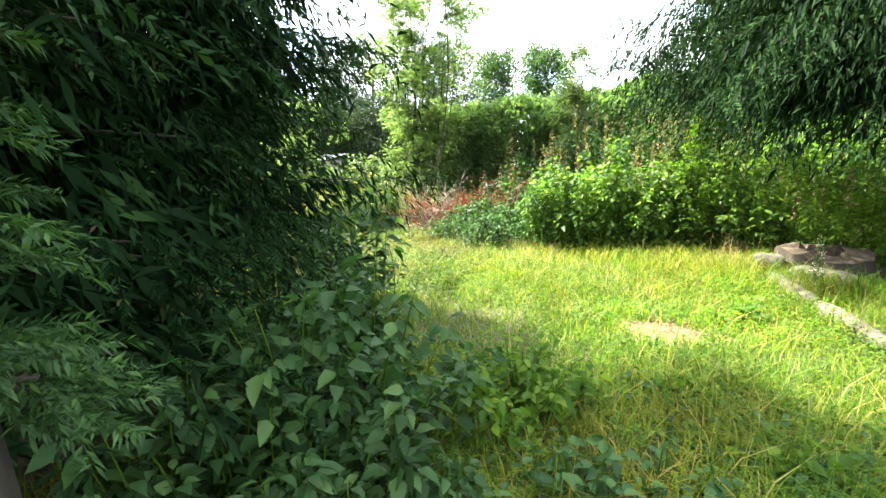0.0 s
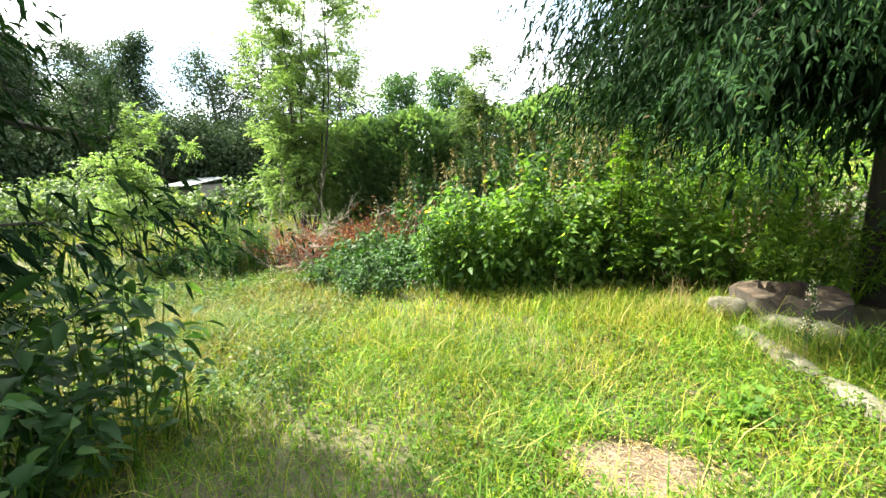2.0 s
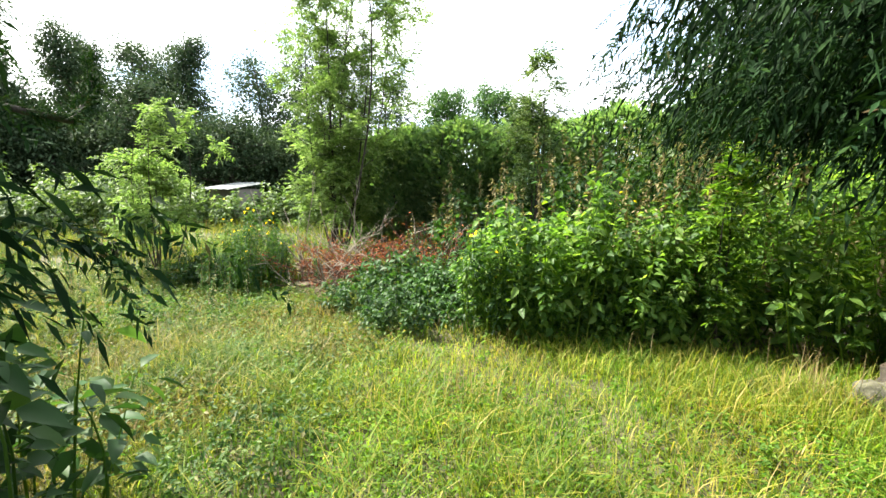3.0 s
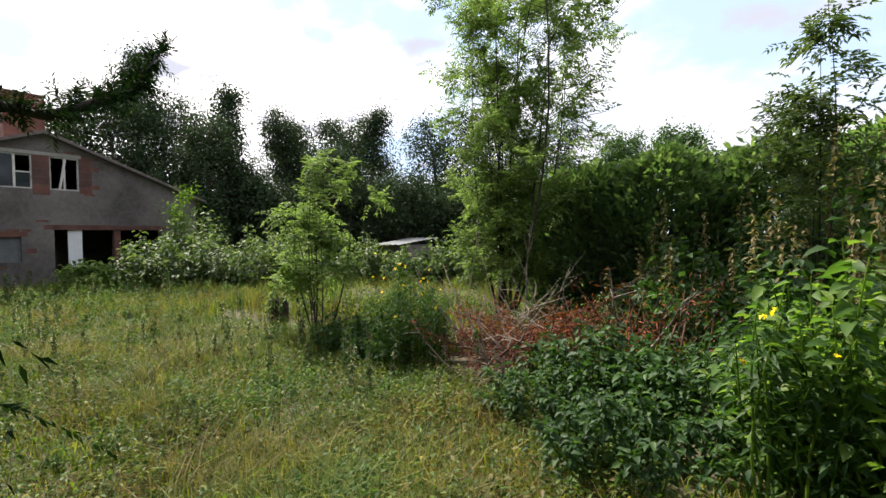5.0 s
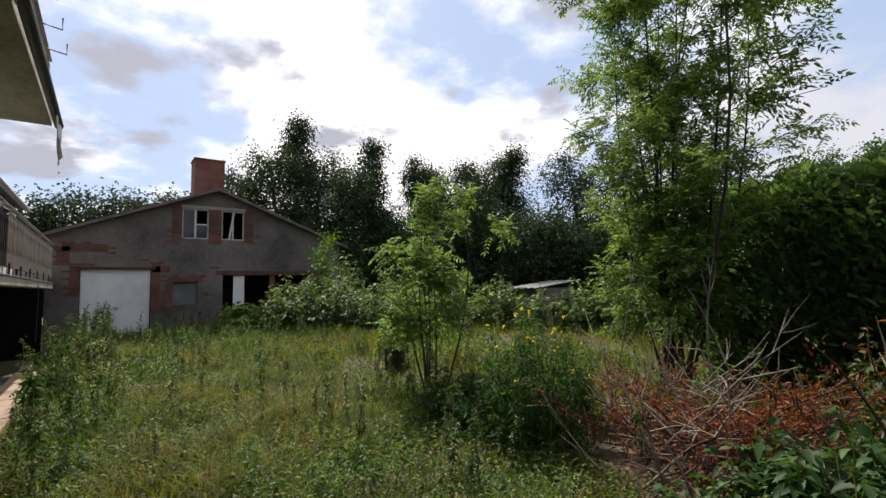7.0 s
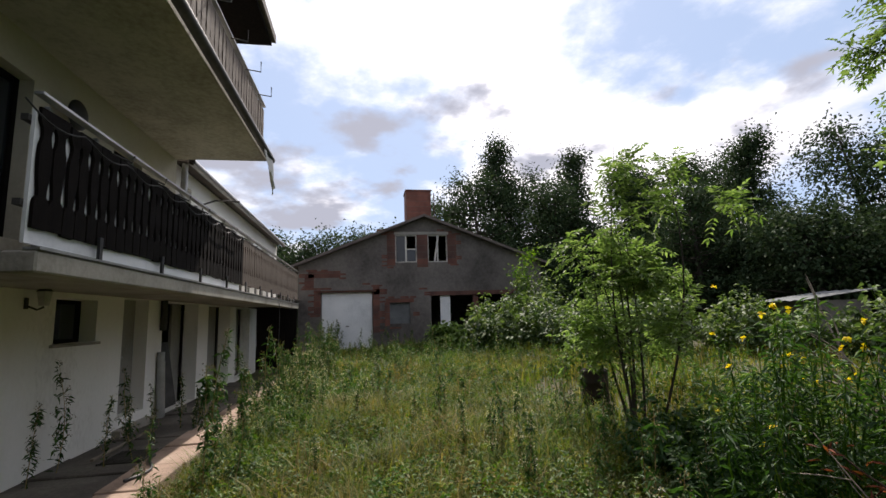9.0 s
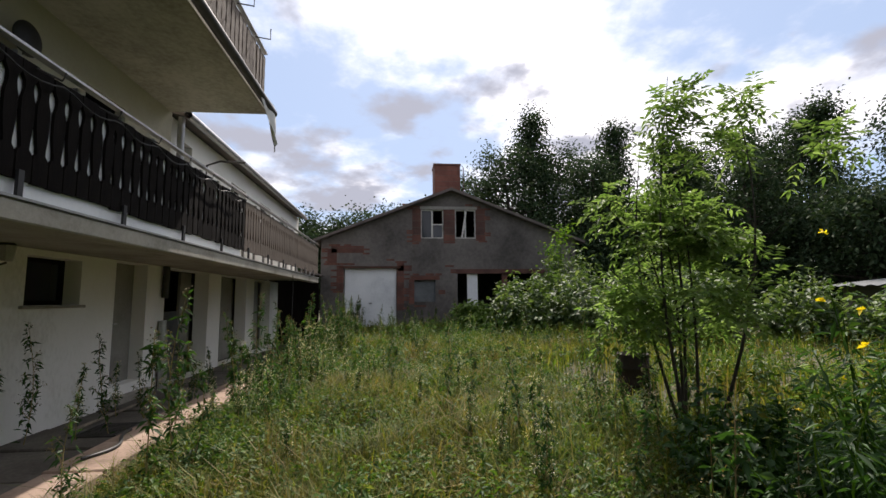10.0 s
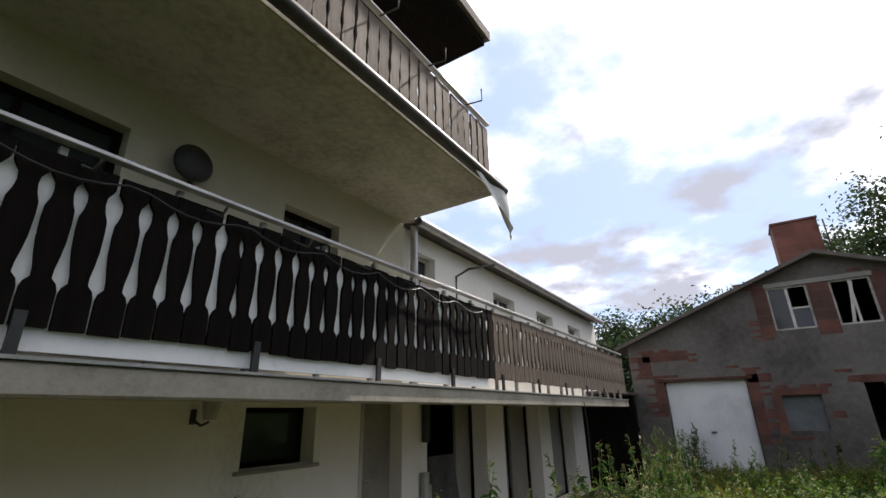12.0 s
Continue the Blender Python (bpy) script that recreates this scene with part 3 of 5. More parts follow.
def corrugated(name, x0, x1, z0, z1, y, mat, parent, label, pitch=0.07, lean=0.0):
    xs = np.arange(x0, x1 + 1e-6, pitch / 4)
    off = 0.016 * np.sin((xs - x0) / pitch * 2 * np.pi)
    V = [(x, y + o + s, z0) for s in (0, -0.006) for x, o in zip(xs, off)] + [(x, y + o + s - lean, z1) for s in (0, -0.006) for x, o in zip(xs, off)]
    n = len(xs)
    F = []
    for k in range(n - 1):
        F += [(k, 2 * n + k, 2 * n + k + 1, k + 1), (n + k, n + k + 1, 3 * n + k + 1, 3 * n + k), (k, k + 1, n + k + 1, n + k), (2 * n + k, 3 * n + k, 3 * n + k + 1, 2 * n + k + 1)]
    F += [(0, n, 3 * n, 2 * n), (n - 1, 3 * n - 1, 4 * n - 1, 2 * n - 1)]
    ob = mesh_object(name, V, F, mat, parent)
    return tagged(ob, label)


sheet = corrugated("corrugated_sheet", -14.28, -13.1, -0.12, 1.1, WY - 0.2, DARK_METAL, None, "dark corrugated sheet leaning in the open doorway", lean=0.2)
tagged(sheet, "", "metal sheet")
# grey pipes and a leaning board beside the pillar
for k, (dx, h, r) in enumerate(((0.0, 0.98, 0.06), (-0.1, 0.82, 0.035))):
    v, f = tube([(-12.86 + dx, WY + 0.09, -0.115), (-12.84 + dx, WY + 0.07, h * 0.6), (-12.84 + dx, WY + 0.06, h)], [r] * 3, 10)
    tagged(mesh_object("drain_pipe", v, f, STEEL, soft=True), "grey plastic drain pipe standing against the wall", "pipe")


# wall lantern
def lantern(x, y, z):
    t = thing("wall_lantern", "old iron wall lantern with frosted glass", "lamp")
    part("back_plate", box(x + 0.05, x + 0.1, y, y + 0.02, z - 0.06, z + 0.06, bevel=0.005), DARK_METAL, t)
    v, f = tube([(x + 0.07, y + 0.02, z - 0.03), (x + 0.05, y + 0.1, z - 0.07), (x, y + 0.13, z - 0.04)], [0.012, 0.012, 0.012], 6)
    mesh_object("bracket", v, f, DARK_METAL, t)
    bm = bmesh.new()
    bmesh.ops.create_cone(bm, segments=6, radius1=0.05, radius2=0.075, depth=0.15, cap_ends=True, matrix=Matrix.Translation((x, y + 0.13, z + 0.05)))
    part("glass", bm, TIMBER, t)
    bm = bmesh.new()
    bmesh.ops.create_cone(bm, segments=6, radius1=0.085, radius2=0.02, depth=0.06, cap_ends=True, matrix=Matrix.Translation((x, y + 0.13, z + 0.155)))
    part("cap", bm, DARK_METAL, t)


lantern(-9.66, WY, 1.72)


# ---- railings ----
def board_mesh(w, h, wavy):
    """A sawn balcony board with waisted edges, upright, 22 mm thick, foot at the origin."""
    prof = [(0, 0.455), (0.2, 0.455), (0.24, 0.4), (0.27, 0.25), (0.32, 0.26), (0.4, 0.33), (0.48, 0.38), (0.6, 0.4), (0.68, 0.385), (0.73, 0.29), (0.78, 0.245), (0.83, 0.27), (0.865, 0.4), (0.89, 0.47), (1, 0.485)] if not wavy else \
           [(0, 0.45), (0.15, 0.4), (0.3, 0.46), (0.45, 0.36), (0.6, 0.45), (0.75, 0.38), (0.9, 0.46), (1, 0.44)]
    n = len(prof)
    V = [(s * p * w, y, t * h) for y in (0.011, -0.011) for s in (-1, 1) for t, p in prof]
    F = []
    for k in range(n - 1):
        F += [(k, k + 1, n + k + 1, n + k), (2 * n + k, 3 * n + k, 3 * n + k + 1, 2 * n + k + 1), (k, 2 * n + k, 2 * n + k + 1, k + 1), (n + k, n + k + 1, 3 * n + k + 1, 3 * n + k)]
    F += [(0, n, 3 * n, 2 * n), (n - 1, 3 * n - 1, 4 * n - 1, 2 * n - 1)]
    return V, F


def shared_board(name, w, h, wavy, mat):
    V, F = board_mesh(w, h, wavy)
    me = bpy.data.meshes.new(name)
    me.from_pydata(V, [], F)
    me.materials.append(mat)
    return me


def railing(x0, x1, y, z, h, mats, wavy, label, posts, pitch=0.139, split=-99.0):
    rng = random.Random(5)
    t = thing("balcony_railing", label, "railing")
    meshes = [shared_board("board", 0.139, h, wavy, m) for m in mats]
    x = x0
    while x > x1:
        ob = new("board", meshes[0] if x > split else meshes[1])
        ob.parent = t
        ob.matrix_local = pose(x, y, z + rng.uniform(-0.008, 0.008), 0, rng.gauss(0, 0.9), rng.gauss(0, 2.0))
        x -= pitch
    part("top_rail", box(x0 + 0.1, x1 - 0.05, y - 0.03, y + 0.03, z + h + 0.07, z + h + 0.095, bevel=0.004), STEEL, t, "grey steel top rail")
    for zz in (0.14, h - 0.1):
        part("cross_rail", box(x0 + 0.1, x1 - 0.05, y - 0.09, y - 0.045, z + zz, z + zz + 0.04), DARK_METAL, t)
    px = x0 - 0.1
    while px > x1:
        part("post", box(px - 0.016, px + 0.016, y - 0.082, y - 0.046, z - (0.05 if wavy else 0.135), z + h + 0.07), STEEL, t, "square metal post")
        if not wavy and int((x0 - px) / posts) % 2:
            part("foot", box(px - 0.022, px + 0.022, y + 0.014, y + 0.035, z - 0.12, z + 0.06), PLASTIC, t, "dark iron foot bolted to the slab")
        px -= posts
    return t


lower = railing(-7.28, -18.7, RY, 2.07, 0.79, (DARK_WOOD, WORN_WOOD), False, "long balcony railing of dark waisted wooden boards under a steel rail", 0.556, split=-12.2)
# added pale sheet that catches sky light, so the board gaps look bright
part("back_panel", box(HX0, -12.1, RY - 0.04, RY - 0.018, 1.975, 2.84), WHITE_METAL, lower, "pale sheet added behind the boards to brighten the gaps")
upper = railing(-7.28, -11.5, UY, 4.19, 0.68, (WORN_WOOD, WORN_WOOD), True, "upper balcony railing of weathered wavy wooden boards", 0.9)
for px in np.arange(-7.4, -11.6, -0.72):
    v, f = tube([(px, UY + 0.02, 4.9), (px, UY + 0.22, 4.87), (px, UY + 0.22, 5.02)], [0.009] * 3, 5)
    mesh_object("hook", v, f, DARK_METAL, upper, "bent iron flower-box hook")
for px in np.arange(-8.0, -12.2, -0.62):
    v, f = tube([(px, RY + 0.02, 2.84), (px, RY + 0.18, 2.76), (px - 0.02, RY + 0.19, 2.82)], [0.008] * 3, 5)
    mesh_object("hook", v, f, DARK_METAL, lower, "bent iron flower-box hook")
pts = [(x, RY + 0.05, 2.82 - 0.07 * abs(math.sin((x + 7) * math.pi / 0.62))) for x in np.arange(-7.0, -12.0, -0.1)]
v, f = tube(pts, [0.006] * len(pts), 5)
tagged(mesh_object("cable", v, f, PLASTIC, soft=True), "thin black cable sagging along the railing", "cable")


def tarp():
    """A torn strip of sheeting hanging from the corner of the upper balcony."""
    n, m = 14, 7
    V = []
    for s in (0, 1):
        for i in range(n):
            for j in range(m):
                a, b = i / (n - 1), j / (m - 1)
                width = 0.95 * (1 - a) ** 1.1 + 0.015
                x = -11.62 - 0.06 * a + b * width
                z = 4.12 - 0.64 * a * (1 - 0.25 * b)
                y = UY + 0.15 + 0.02 * math.sin(a * 5 + b * 3) * a + 0.015 * math.sin(b * 9) - s * 0.004
                V.append((x, y, z))
    F = []
    for i in range(n - 1):
        for j in range(m - 1):
            k = i * m + j
            F += [(k, k + 1, k + m + 1, k + m), (n * m + k, n * m + k + m, n * m + k + m + 1, n * m + k + 1)]
    tagged(mesh_object("tarp", V, F, CLOTH, soft=True), "torn white sheeting hanging from the balcony corner", "tarp")


tarp()
dish = thing("satellite_dish", "black satellite dish on the balcony wall", "satellite dish")
bm = bmesh.new()
bmesh.ops.create_uvsphere(bm, u_segments=20, v_segments=12, radius=0.15, matrix=pose(-8.85, FY + 0.14, 3.52) @ Matrix.Diagonal((1, 0.3, 1, 1)))
part("reflector", bm, PLASTIC, dish, soft=True)
v, f = tube([(-8.9, FY, 3.4), (-8.9, FY + 0.12, 3.45)], [0.02, 0.02], 6)
mesh_object("arm", v, f, DARK_METAL, dish)

v, f = tube([(-15.2, RY + 0.09, 1.85), (-15.22, RY + 0.1, 1.5), (-15.19, RY + 0.09, 0.75)], [0.008] * 3, 5)
tagged(mesh_object("cable", v, f, PLASTIC, soft=True), "thin cable hanging from the balcony slab", "cable")
v, f = tube([(-12.9, FY - 0.03, 3.3), (-12.9, FY - 0.02, 3.62), (-12.9, FY + 0.2, 3.7), (-12.9, FY + 0.62, 3.68)], [0.018] * 4, 6)
mesh_object("bracket", v, f, DARK_METAL, house, "dark iron bracket on the wing wall", True)

# ---- paving along the house ----
pavement = thing("pavement", "cracked clay paving slabs along the house wall", "pavement", kind="structure")
slabs = random.Random(8)
x = HX0 - 0.2
while x > -16.5:
    w = slabs.uniform(0.72, 0.95)
    part("paving_slab", box(x - 0.012, x - w + 0.012, 7.3 + slabs.uniform(-0.03, 0.03), 7.86 + slabs.uniform(-0.1, 0.05), -0.3, -0.06 + slabs.uniform(-0.01, 0.012), bevel=0.012), PAVING, pavement)
    # darker concrete row between the wall and the clay row
    part("paving_slab", box(x - 0.012, x - w + 0.012, WY + 0.01, 7.26, -0.3, -0.115 + slabs.uniform(-0.008, 0.008), bevel=0.012), DARK_CONCRETE, pavement)
    x -= w
grate = thing("grate", "rusty steel grate lying on the paving", "grate")
for k in range(16):
    part("bar", box(-10.1 - k * 0.035, -10.112 - k * 0.035, 6.75, 7.2, -0.105, -0.09), DARK_METAL, grate)
for yy in (6.75, 7.2):
    part("rim", box(-10.09, -10.65, yy, yy + 0.02, -0.108, -0.085), DARK_METAL, grate)
pts = [(-9.2 - 0.9 * t, 7.45 + 0.1 * math.sin(t * 5), -0.035) for t in np.linspace(0, 1, 14)]
v, f = tube(pts, [0.016] * 14, 6)
tagged(mesh_object("hose", v, f, PLASTIC, soft=True), "black rubber hose lying on the paving", "hose")
tagged(part("lath", box(-10.3, -11.6, 6.58, 6.62, -0.107, -0.08, bevel=0.004), TWIG), "loose wooden lath on the paving", "lath")

# ---- shed with the gable ----
GX = -21.24
shed = thing("shed", "grey rendered brick outbuilding with a gable and white garage door", "outbuilding")
YL, YR, YA, ZE, ZA = 7.4, 16.7, 12.04, 3.4, 5.22


def gable_wall(x, thick, holes):
    """Wall along y facing +x, under a gable line; holes are (ya, yb, za, zb)."""
    bm = bmesh.new()
    ys = sorted({YL, YR, YA, *[h[0] for h in holes], *[h[1] for h in holes]})
    zs = sorted({-0.3, ZE, *[h[2] for h in holes], *[h[3] for h in holes]})
    top = lambda y: ZA - (ZA - ZE) * abs(y - YA) / (YA - YL if y < YA else YR - YA)
    for a, b in zip(ys, ys[1:]):
        cuts = [z for z in zs if z < min(top(a), top(b)) - 0.01]
        for i, c in enumerate(cuts):
            last = i == len(cuts) - 1
            d0, d1 = (top(a), top(b)) if last else (cuts[i + 1], cuts[i + 1])
            mid = (c + min(d0, d1)) / 2
            if any(h[0] <= a and b <= h[1] and h[2] < mid < h[3] for h in holes):
                continue
            v = [bm.verts.new(p) for p in ((x - thick, a, c), (x, a, c), (x, b, c), (x - thick, b, c), (x - thick, a, d0), (x, a, d0), (x, b, d1), (x - thick, b, d1))]
            for q in ((0, 1, 2, 3), (7, 6, 5, 4), (0, 4, 5, 1), (1, 5, 6, 2), (2, 6, 7, 3), (3, 7, 4, 0)):
                bm.faces.new([v[k] for k in q])
    bmesh.ops.remove_doubles(bm, verts=bm.verts, dist=0.0005)
    bmesh.ops.recalc_face_normals(bm, faces=bm.faces)
    return bm


shed_holes = [(8.2, 10.07, 0.0, 2.4), (10.93, 11.76, 3.48, 4.55), (12.18, 12.95, 3.48, 4.55), (10.69, 11.45, 1.2, 1.98), (12.25, 15.4, 0.7, 2.2)]
part("gable_wall", gable_wall(GX, 0.3, shed_holes), GREY_WALL, shed, "stained grey rendered gable wall")
part("side_wall", box(GX - 0.3, GX - 12, YL, YL + 0.3, -0.3, ZE), GREY_WALL, shed)
part("side_wall", box(GX - 0.3, GX - 12, YR - 0.3, YR, -0.3, ZE), GREY_WALL, shed)
part("back_wall", box(GX - 12.3, GX - 12, YL, YR, -0.3, ZE), GREY_WALL, shed)
part("loft_floor", box(GX - 0.3, GX - 12, YL + 0.3, YR - 0.3, 2.9, 3.0), INSIDE_SHADE, shed)
part("inner_wall", box(GX - 3, GX - 3.1, YL + 0.3, YR - 0.3, 0, 4.0), INSIDE_SHADE, shed)
for side, y0 in ((-1, YL - 0.28), (1, YR + 0.28)):
    sl = (ZA - ZE) / abs((YL if side < 0 else YR) - YA)
    z0 = ZE - 0.28 * sl
    V = [(GX + 0.28, y0, z0), (GX - 12.5, y0, z0), (GX - 12.5, YA, ZA), (GX + 0.28, YA, ZA)]
    V += [(a, b, c + 0.1) for a, b, c in V]
    mesh_object("roof", V, [(3, 2, 1, 0), (4, 5, 6, 7), (0, 1, 5, 4), (1, 2, 6, 5), (2, 3, 7, 6), (3, 0, 4, 7)], ROOF, shed, "dark brown roof slope with a thin edge")
chim = part("chimney", box(GX - 3.9, GX - 2.9, 11.66, 12.8, 4.6, 7.1, bevel=0.02), CHIMNEY, shed, "tall square red brick chimney")
part("cap", box(GX - 3.93, GX - 2.87, 11.63, 12.83, 7.1, 7.16), CHIMNEY, chim)
v, f = tube([(GX - 2.86, 12.93, 5.0), (GX - 2.86, 12.93, 7.0)], [0.02, 0.02], 6)
mesh_object("rod", v, f, RUST, chim)


def brick_panel(y0, y1, z0, z1, proud=0.004):
    part("brick_surround", box(GX, GX + proud, y0, y1, z0, z1), BRICK, shed, "exposed red brick where the render has fallen")


for a in ((10.62, 10.93, 3.35, 4.6), (11.76, 12.18, 3.3, 4.55), (12.95, 13.3, 3.4, 4.6), (7.95, 8.2, 1.6, 2.5), (10.07, 10.32, 0.9, 2.6), (12.2, 15.5, 2.2, 2.36), (10.55, 11.6, 1.98, 2.14), (10.5, 10.69, 1.1, 1.98), (7.75, 8.9, 2.95, 3.2), (7.62, 7.95, 2.55, 3.1), (10.1, 10.6, 2.3, 2.5)):
    brick_panel(*a)
edge = random.Random(31)
one_brick = bpy.data.meshes.new("brick")
bm = bmesh.new()
add_box(bm, 0, 0.012, -0.12, 0.12, -0.032, 0.032)
bm.to_mesh(one_brick)
bm.free()
one_brick.materials.append(BRICK)
for y0, y1, z0, z1 in ((10.62, 10.93, 3.35, 4.6), (12.95, 13.3, 3.4, 4.6), (7.95, 8.2, 1.6, 2.5), (10.07, 10.32, 0.9, 2.6), (12.2, 15.5, 2.2, 2.36), (10.5, 11.6, 1.1, 2.14), (7.62, 8.9, 2.6, 3.2)):
    for k in range(15):
        ob = new("brick", one_brick)
        ob.parent = shed
        side = edge.random()
        yy = edge.uniform(y0, y1) if side < 0.5 else edge.choice((y0 - 0.08, y1 + 0.08))
        zz = edge.choice((z0 - 0.04, z1 + 0.04)) if side < 0.5 else edge.uniform(z0, z1)
        if any(h[0] - 0.13 < yy < h[1] + 0.13 and h[2] - 0.04 < zz < h[3] + 0.04 for h in shed_holes):
            yy, zz = y0 - 0.2 - 0.1 * edge.random(), z1 + 0.1
        ob.matrix_local = pose(GX - edge.uniform(0, 0.007), yy, round(zz / 0.075) * 0.075, edge.gauss(0, 1.0))
part("lintel", box(GX, GX + 0.03, 8.05, 10.2, 2.4, 2.47), RUST, shed, "rusty steel lintel above the garage door")
part("lintel", box(GX + 0.005, GX + 0.02, 10.9, 13.0, 4.55, 4.66), DOOR_PAINT, shed, "pale lintel over the loft windows")


def garage():
    y0, y1 = 8.22, 10.05
    d = part("garage_door", box(GX - 0.15, GX - 0.112, y0, y1, 0.05, 2.4), WHITE_METAL, shed, "white ribbed metal garage door with a stained foot")
    for k in range(18):
        y = y0 + (k + 0.5) * (y1 - y0) / 18
        part("rib", box(GX - 0.112, GX - 0.098, y - 0.03, y + 0.03, 0.07, 2.38), WHITE_METAL, d)
    part("handle", box(GX - 0.1, GX - 0.06, 9.08, 9.2, 1.15, 1.18), DARK_METAL, d)


garage()


def loft_window(y0, y1, z0, z1, open_leaf):
    bm = bmesh.new()
    w = 0.045
    for a in ((y0, y0 + w, z0, z1), (y1 - w, y1, z0, z1), (y0 + w, y1 - w, z0, z0 + w), (y0 + w, y1 - w, z1 - w, z1)):
        add_box(bm, GX - 0.1, GX - 0.04, *a)
    fr = part("window", bm, OLD_PAINT, shed, "broken white wooden loft window")
    c = (y0 + y1) / 2
    if open_leaf:
        bm = bmesh.new()
        add_box(bm, -0.03, 0.03, -0.03, 0.03, 0, z1 - z0 - 0.1)
        m = part("mullion", bm, TIMBER, fr, "white mullion fallen askew")
        m.matrix_local = pose(GX - 0.06, c - 0.12, z0 + 0.05, -9)
        m = part("mullion", box(GX - 0.09, GX - 0.05, c - 0.02, c + 0.03, z0 + w, z1 - w), TIMBER, fr)
    else:
        part("mullion", box(GX - 0.09, GX - 0.05, c - 0.03, c + 0.03, z0 + w, z1 - w), TIMBER, fr)
        part("glazing_bar", box(GX - 0.085, GX - 0.06, c + 0.03, y1 - w, z0 + 0.5, z0 + 0.54), TIMBER, fr)
        part("pane", box(GX - 0.075, GX - 0.07, y0 + w, c - 0.03, z0 + w, z1 - w), PANE, fr, "dusty pane")
        part("pane", box(GX - 0.075, GX - 0.07, c + 0.03, y1 - w, z0 + w, z0 + 0.5), PANE, fr)


loft_window(10.93, 11.76, 3.48, 4.55, False)
loft_window(12.18, 12.95, 3.48, 4.55, True)
part("window", box(GX - 0.16, GX - 0.12, 10.69, 11.45, 1.2, 1.98), GREY_SHEET, shed, "blue-grey boarded lower window")
part("panel", box(GX - 0.14, GX - 0.1, 12.62, 13.0, 0.9, 2.2), WHITE_METAL, shed, "white panel standing in the open bay")
part("bay_post", box(GX - 0.25, GX - 0.05, 13.9, 14.1, 0.0, 2.2), BRICK, shed)
# dark lean-to between house and shed
lean = thing("lean_to", "dark timber lean-to between house and shed", "lean-to")
part("back_board", box(-21.0, -20.9, 5.0, 7.4, -0.3, 2.1), DARK_WOOD, lean)
part("roof", box(-21.2, -18.7, 5.0, 7.5, 2.1, 2.16), ROOF, lean)

# ---- low outbuilding far off ----
hut = thing("far_hut", "low outbuilding with a pale corrugated roof", "outbuilding")
part("wall", box(-15.3, -14.0, 21.2, 22.8, 0, 1.5), GREY_WALL, hut)
ob = corrugated("roof", -15.45, -13.85, 0, 1, 0, GREY_SHEET, hut, "pale corrugated roof sheets", pitch=0.3)
for vv in ob.data.vertices:
    t = vv.co.z
    vv.co = (vv.co.x, 20.7 + 2.4 * t, 1.52 + 0.25 * t + vv.co.y)


# ---- plants: makers ----
def rng_of(seed):
    return np.random.default_rng(seed)


def put_wood(name, tubes, mat, parent, label=""):
    v, f = join(tubes)
    ob = mesh_object(name, v, f, mat, parent, label, True)
    if name == "stem_growth":
        tagged(ob, label, kind="stuff")
    return ob


def put_leaves(name, mesh, mat, parent, label=""):
    ob = mesh_object(name, mesh[0], mesh[1], mat, parent, label)
    if name in ("seed_spike", "seed_head", "blossom"):
        tagged(ob, label, kind="stuff")
    return ob


def pinnate(P, D, rng, length, pairs, size):
    """Compound leaves: leaflets in pairs along stalks from P towards D."""
    n = len(P)
    D = unit(D)
    S = unit(np.cross(D, np.array([0, 0, 1.0]) + rng.normal(0, 0.25, (n, 3))))
    base, way = [], []
    for k in range(pairs):
        t = (k + 1) / pairs
        at = P + D * length * t + np.array([0, 0, -1.0]) * length * 0.22 * t * t
        for s in (-1, 1):
            base.append(at)
            way.append(unit(S * s + D * 0.55 + rng.normal(0, 0.12, (n, 3))))
    base.append(P + D * length + np.array([0, 0, -0.22 * length]))
    way.append(D + np.array([0, 0, -0.3]))
    B, W = np.concatenate(base), np.concatenate(way)
    L = size * rng.uniform(0.75, 1.2, len(B))
    return blades(B, W, L, L * 0.36, rng)


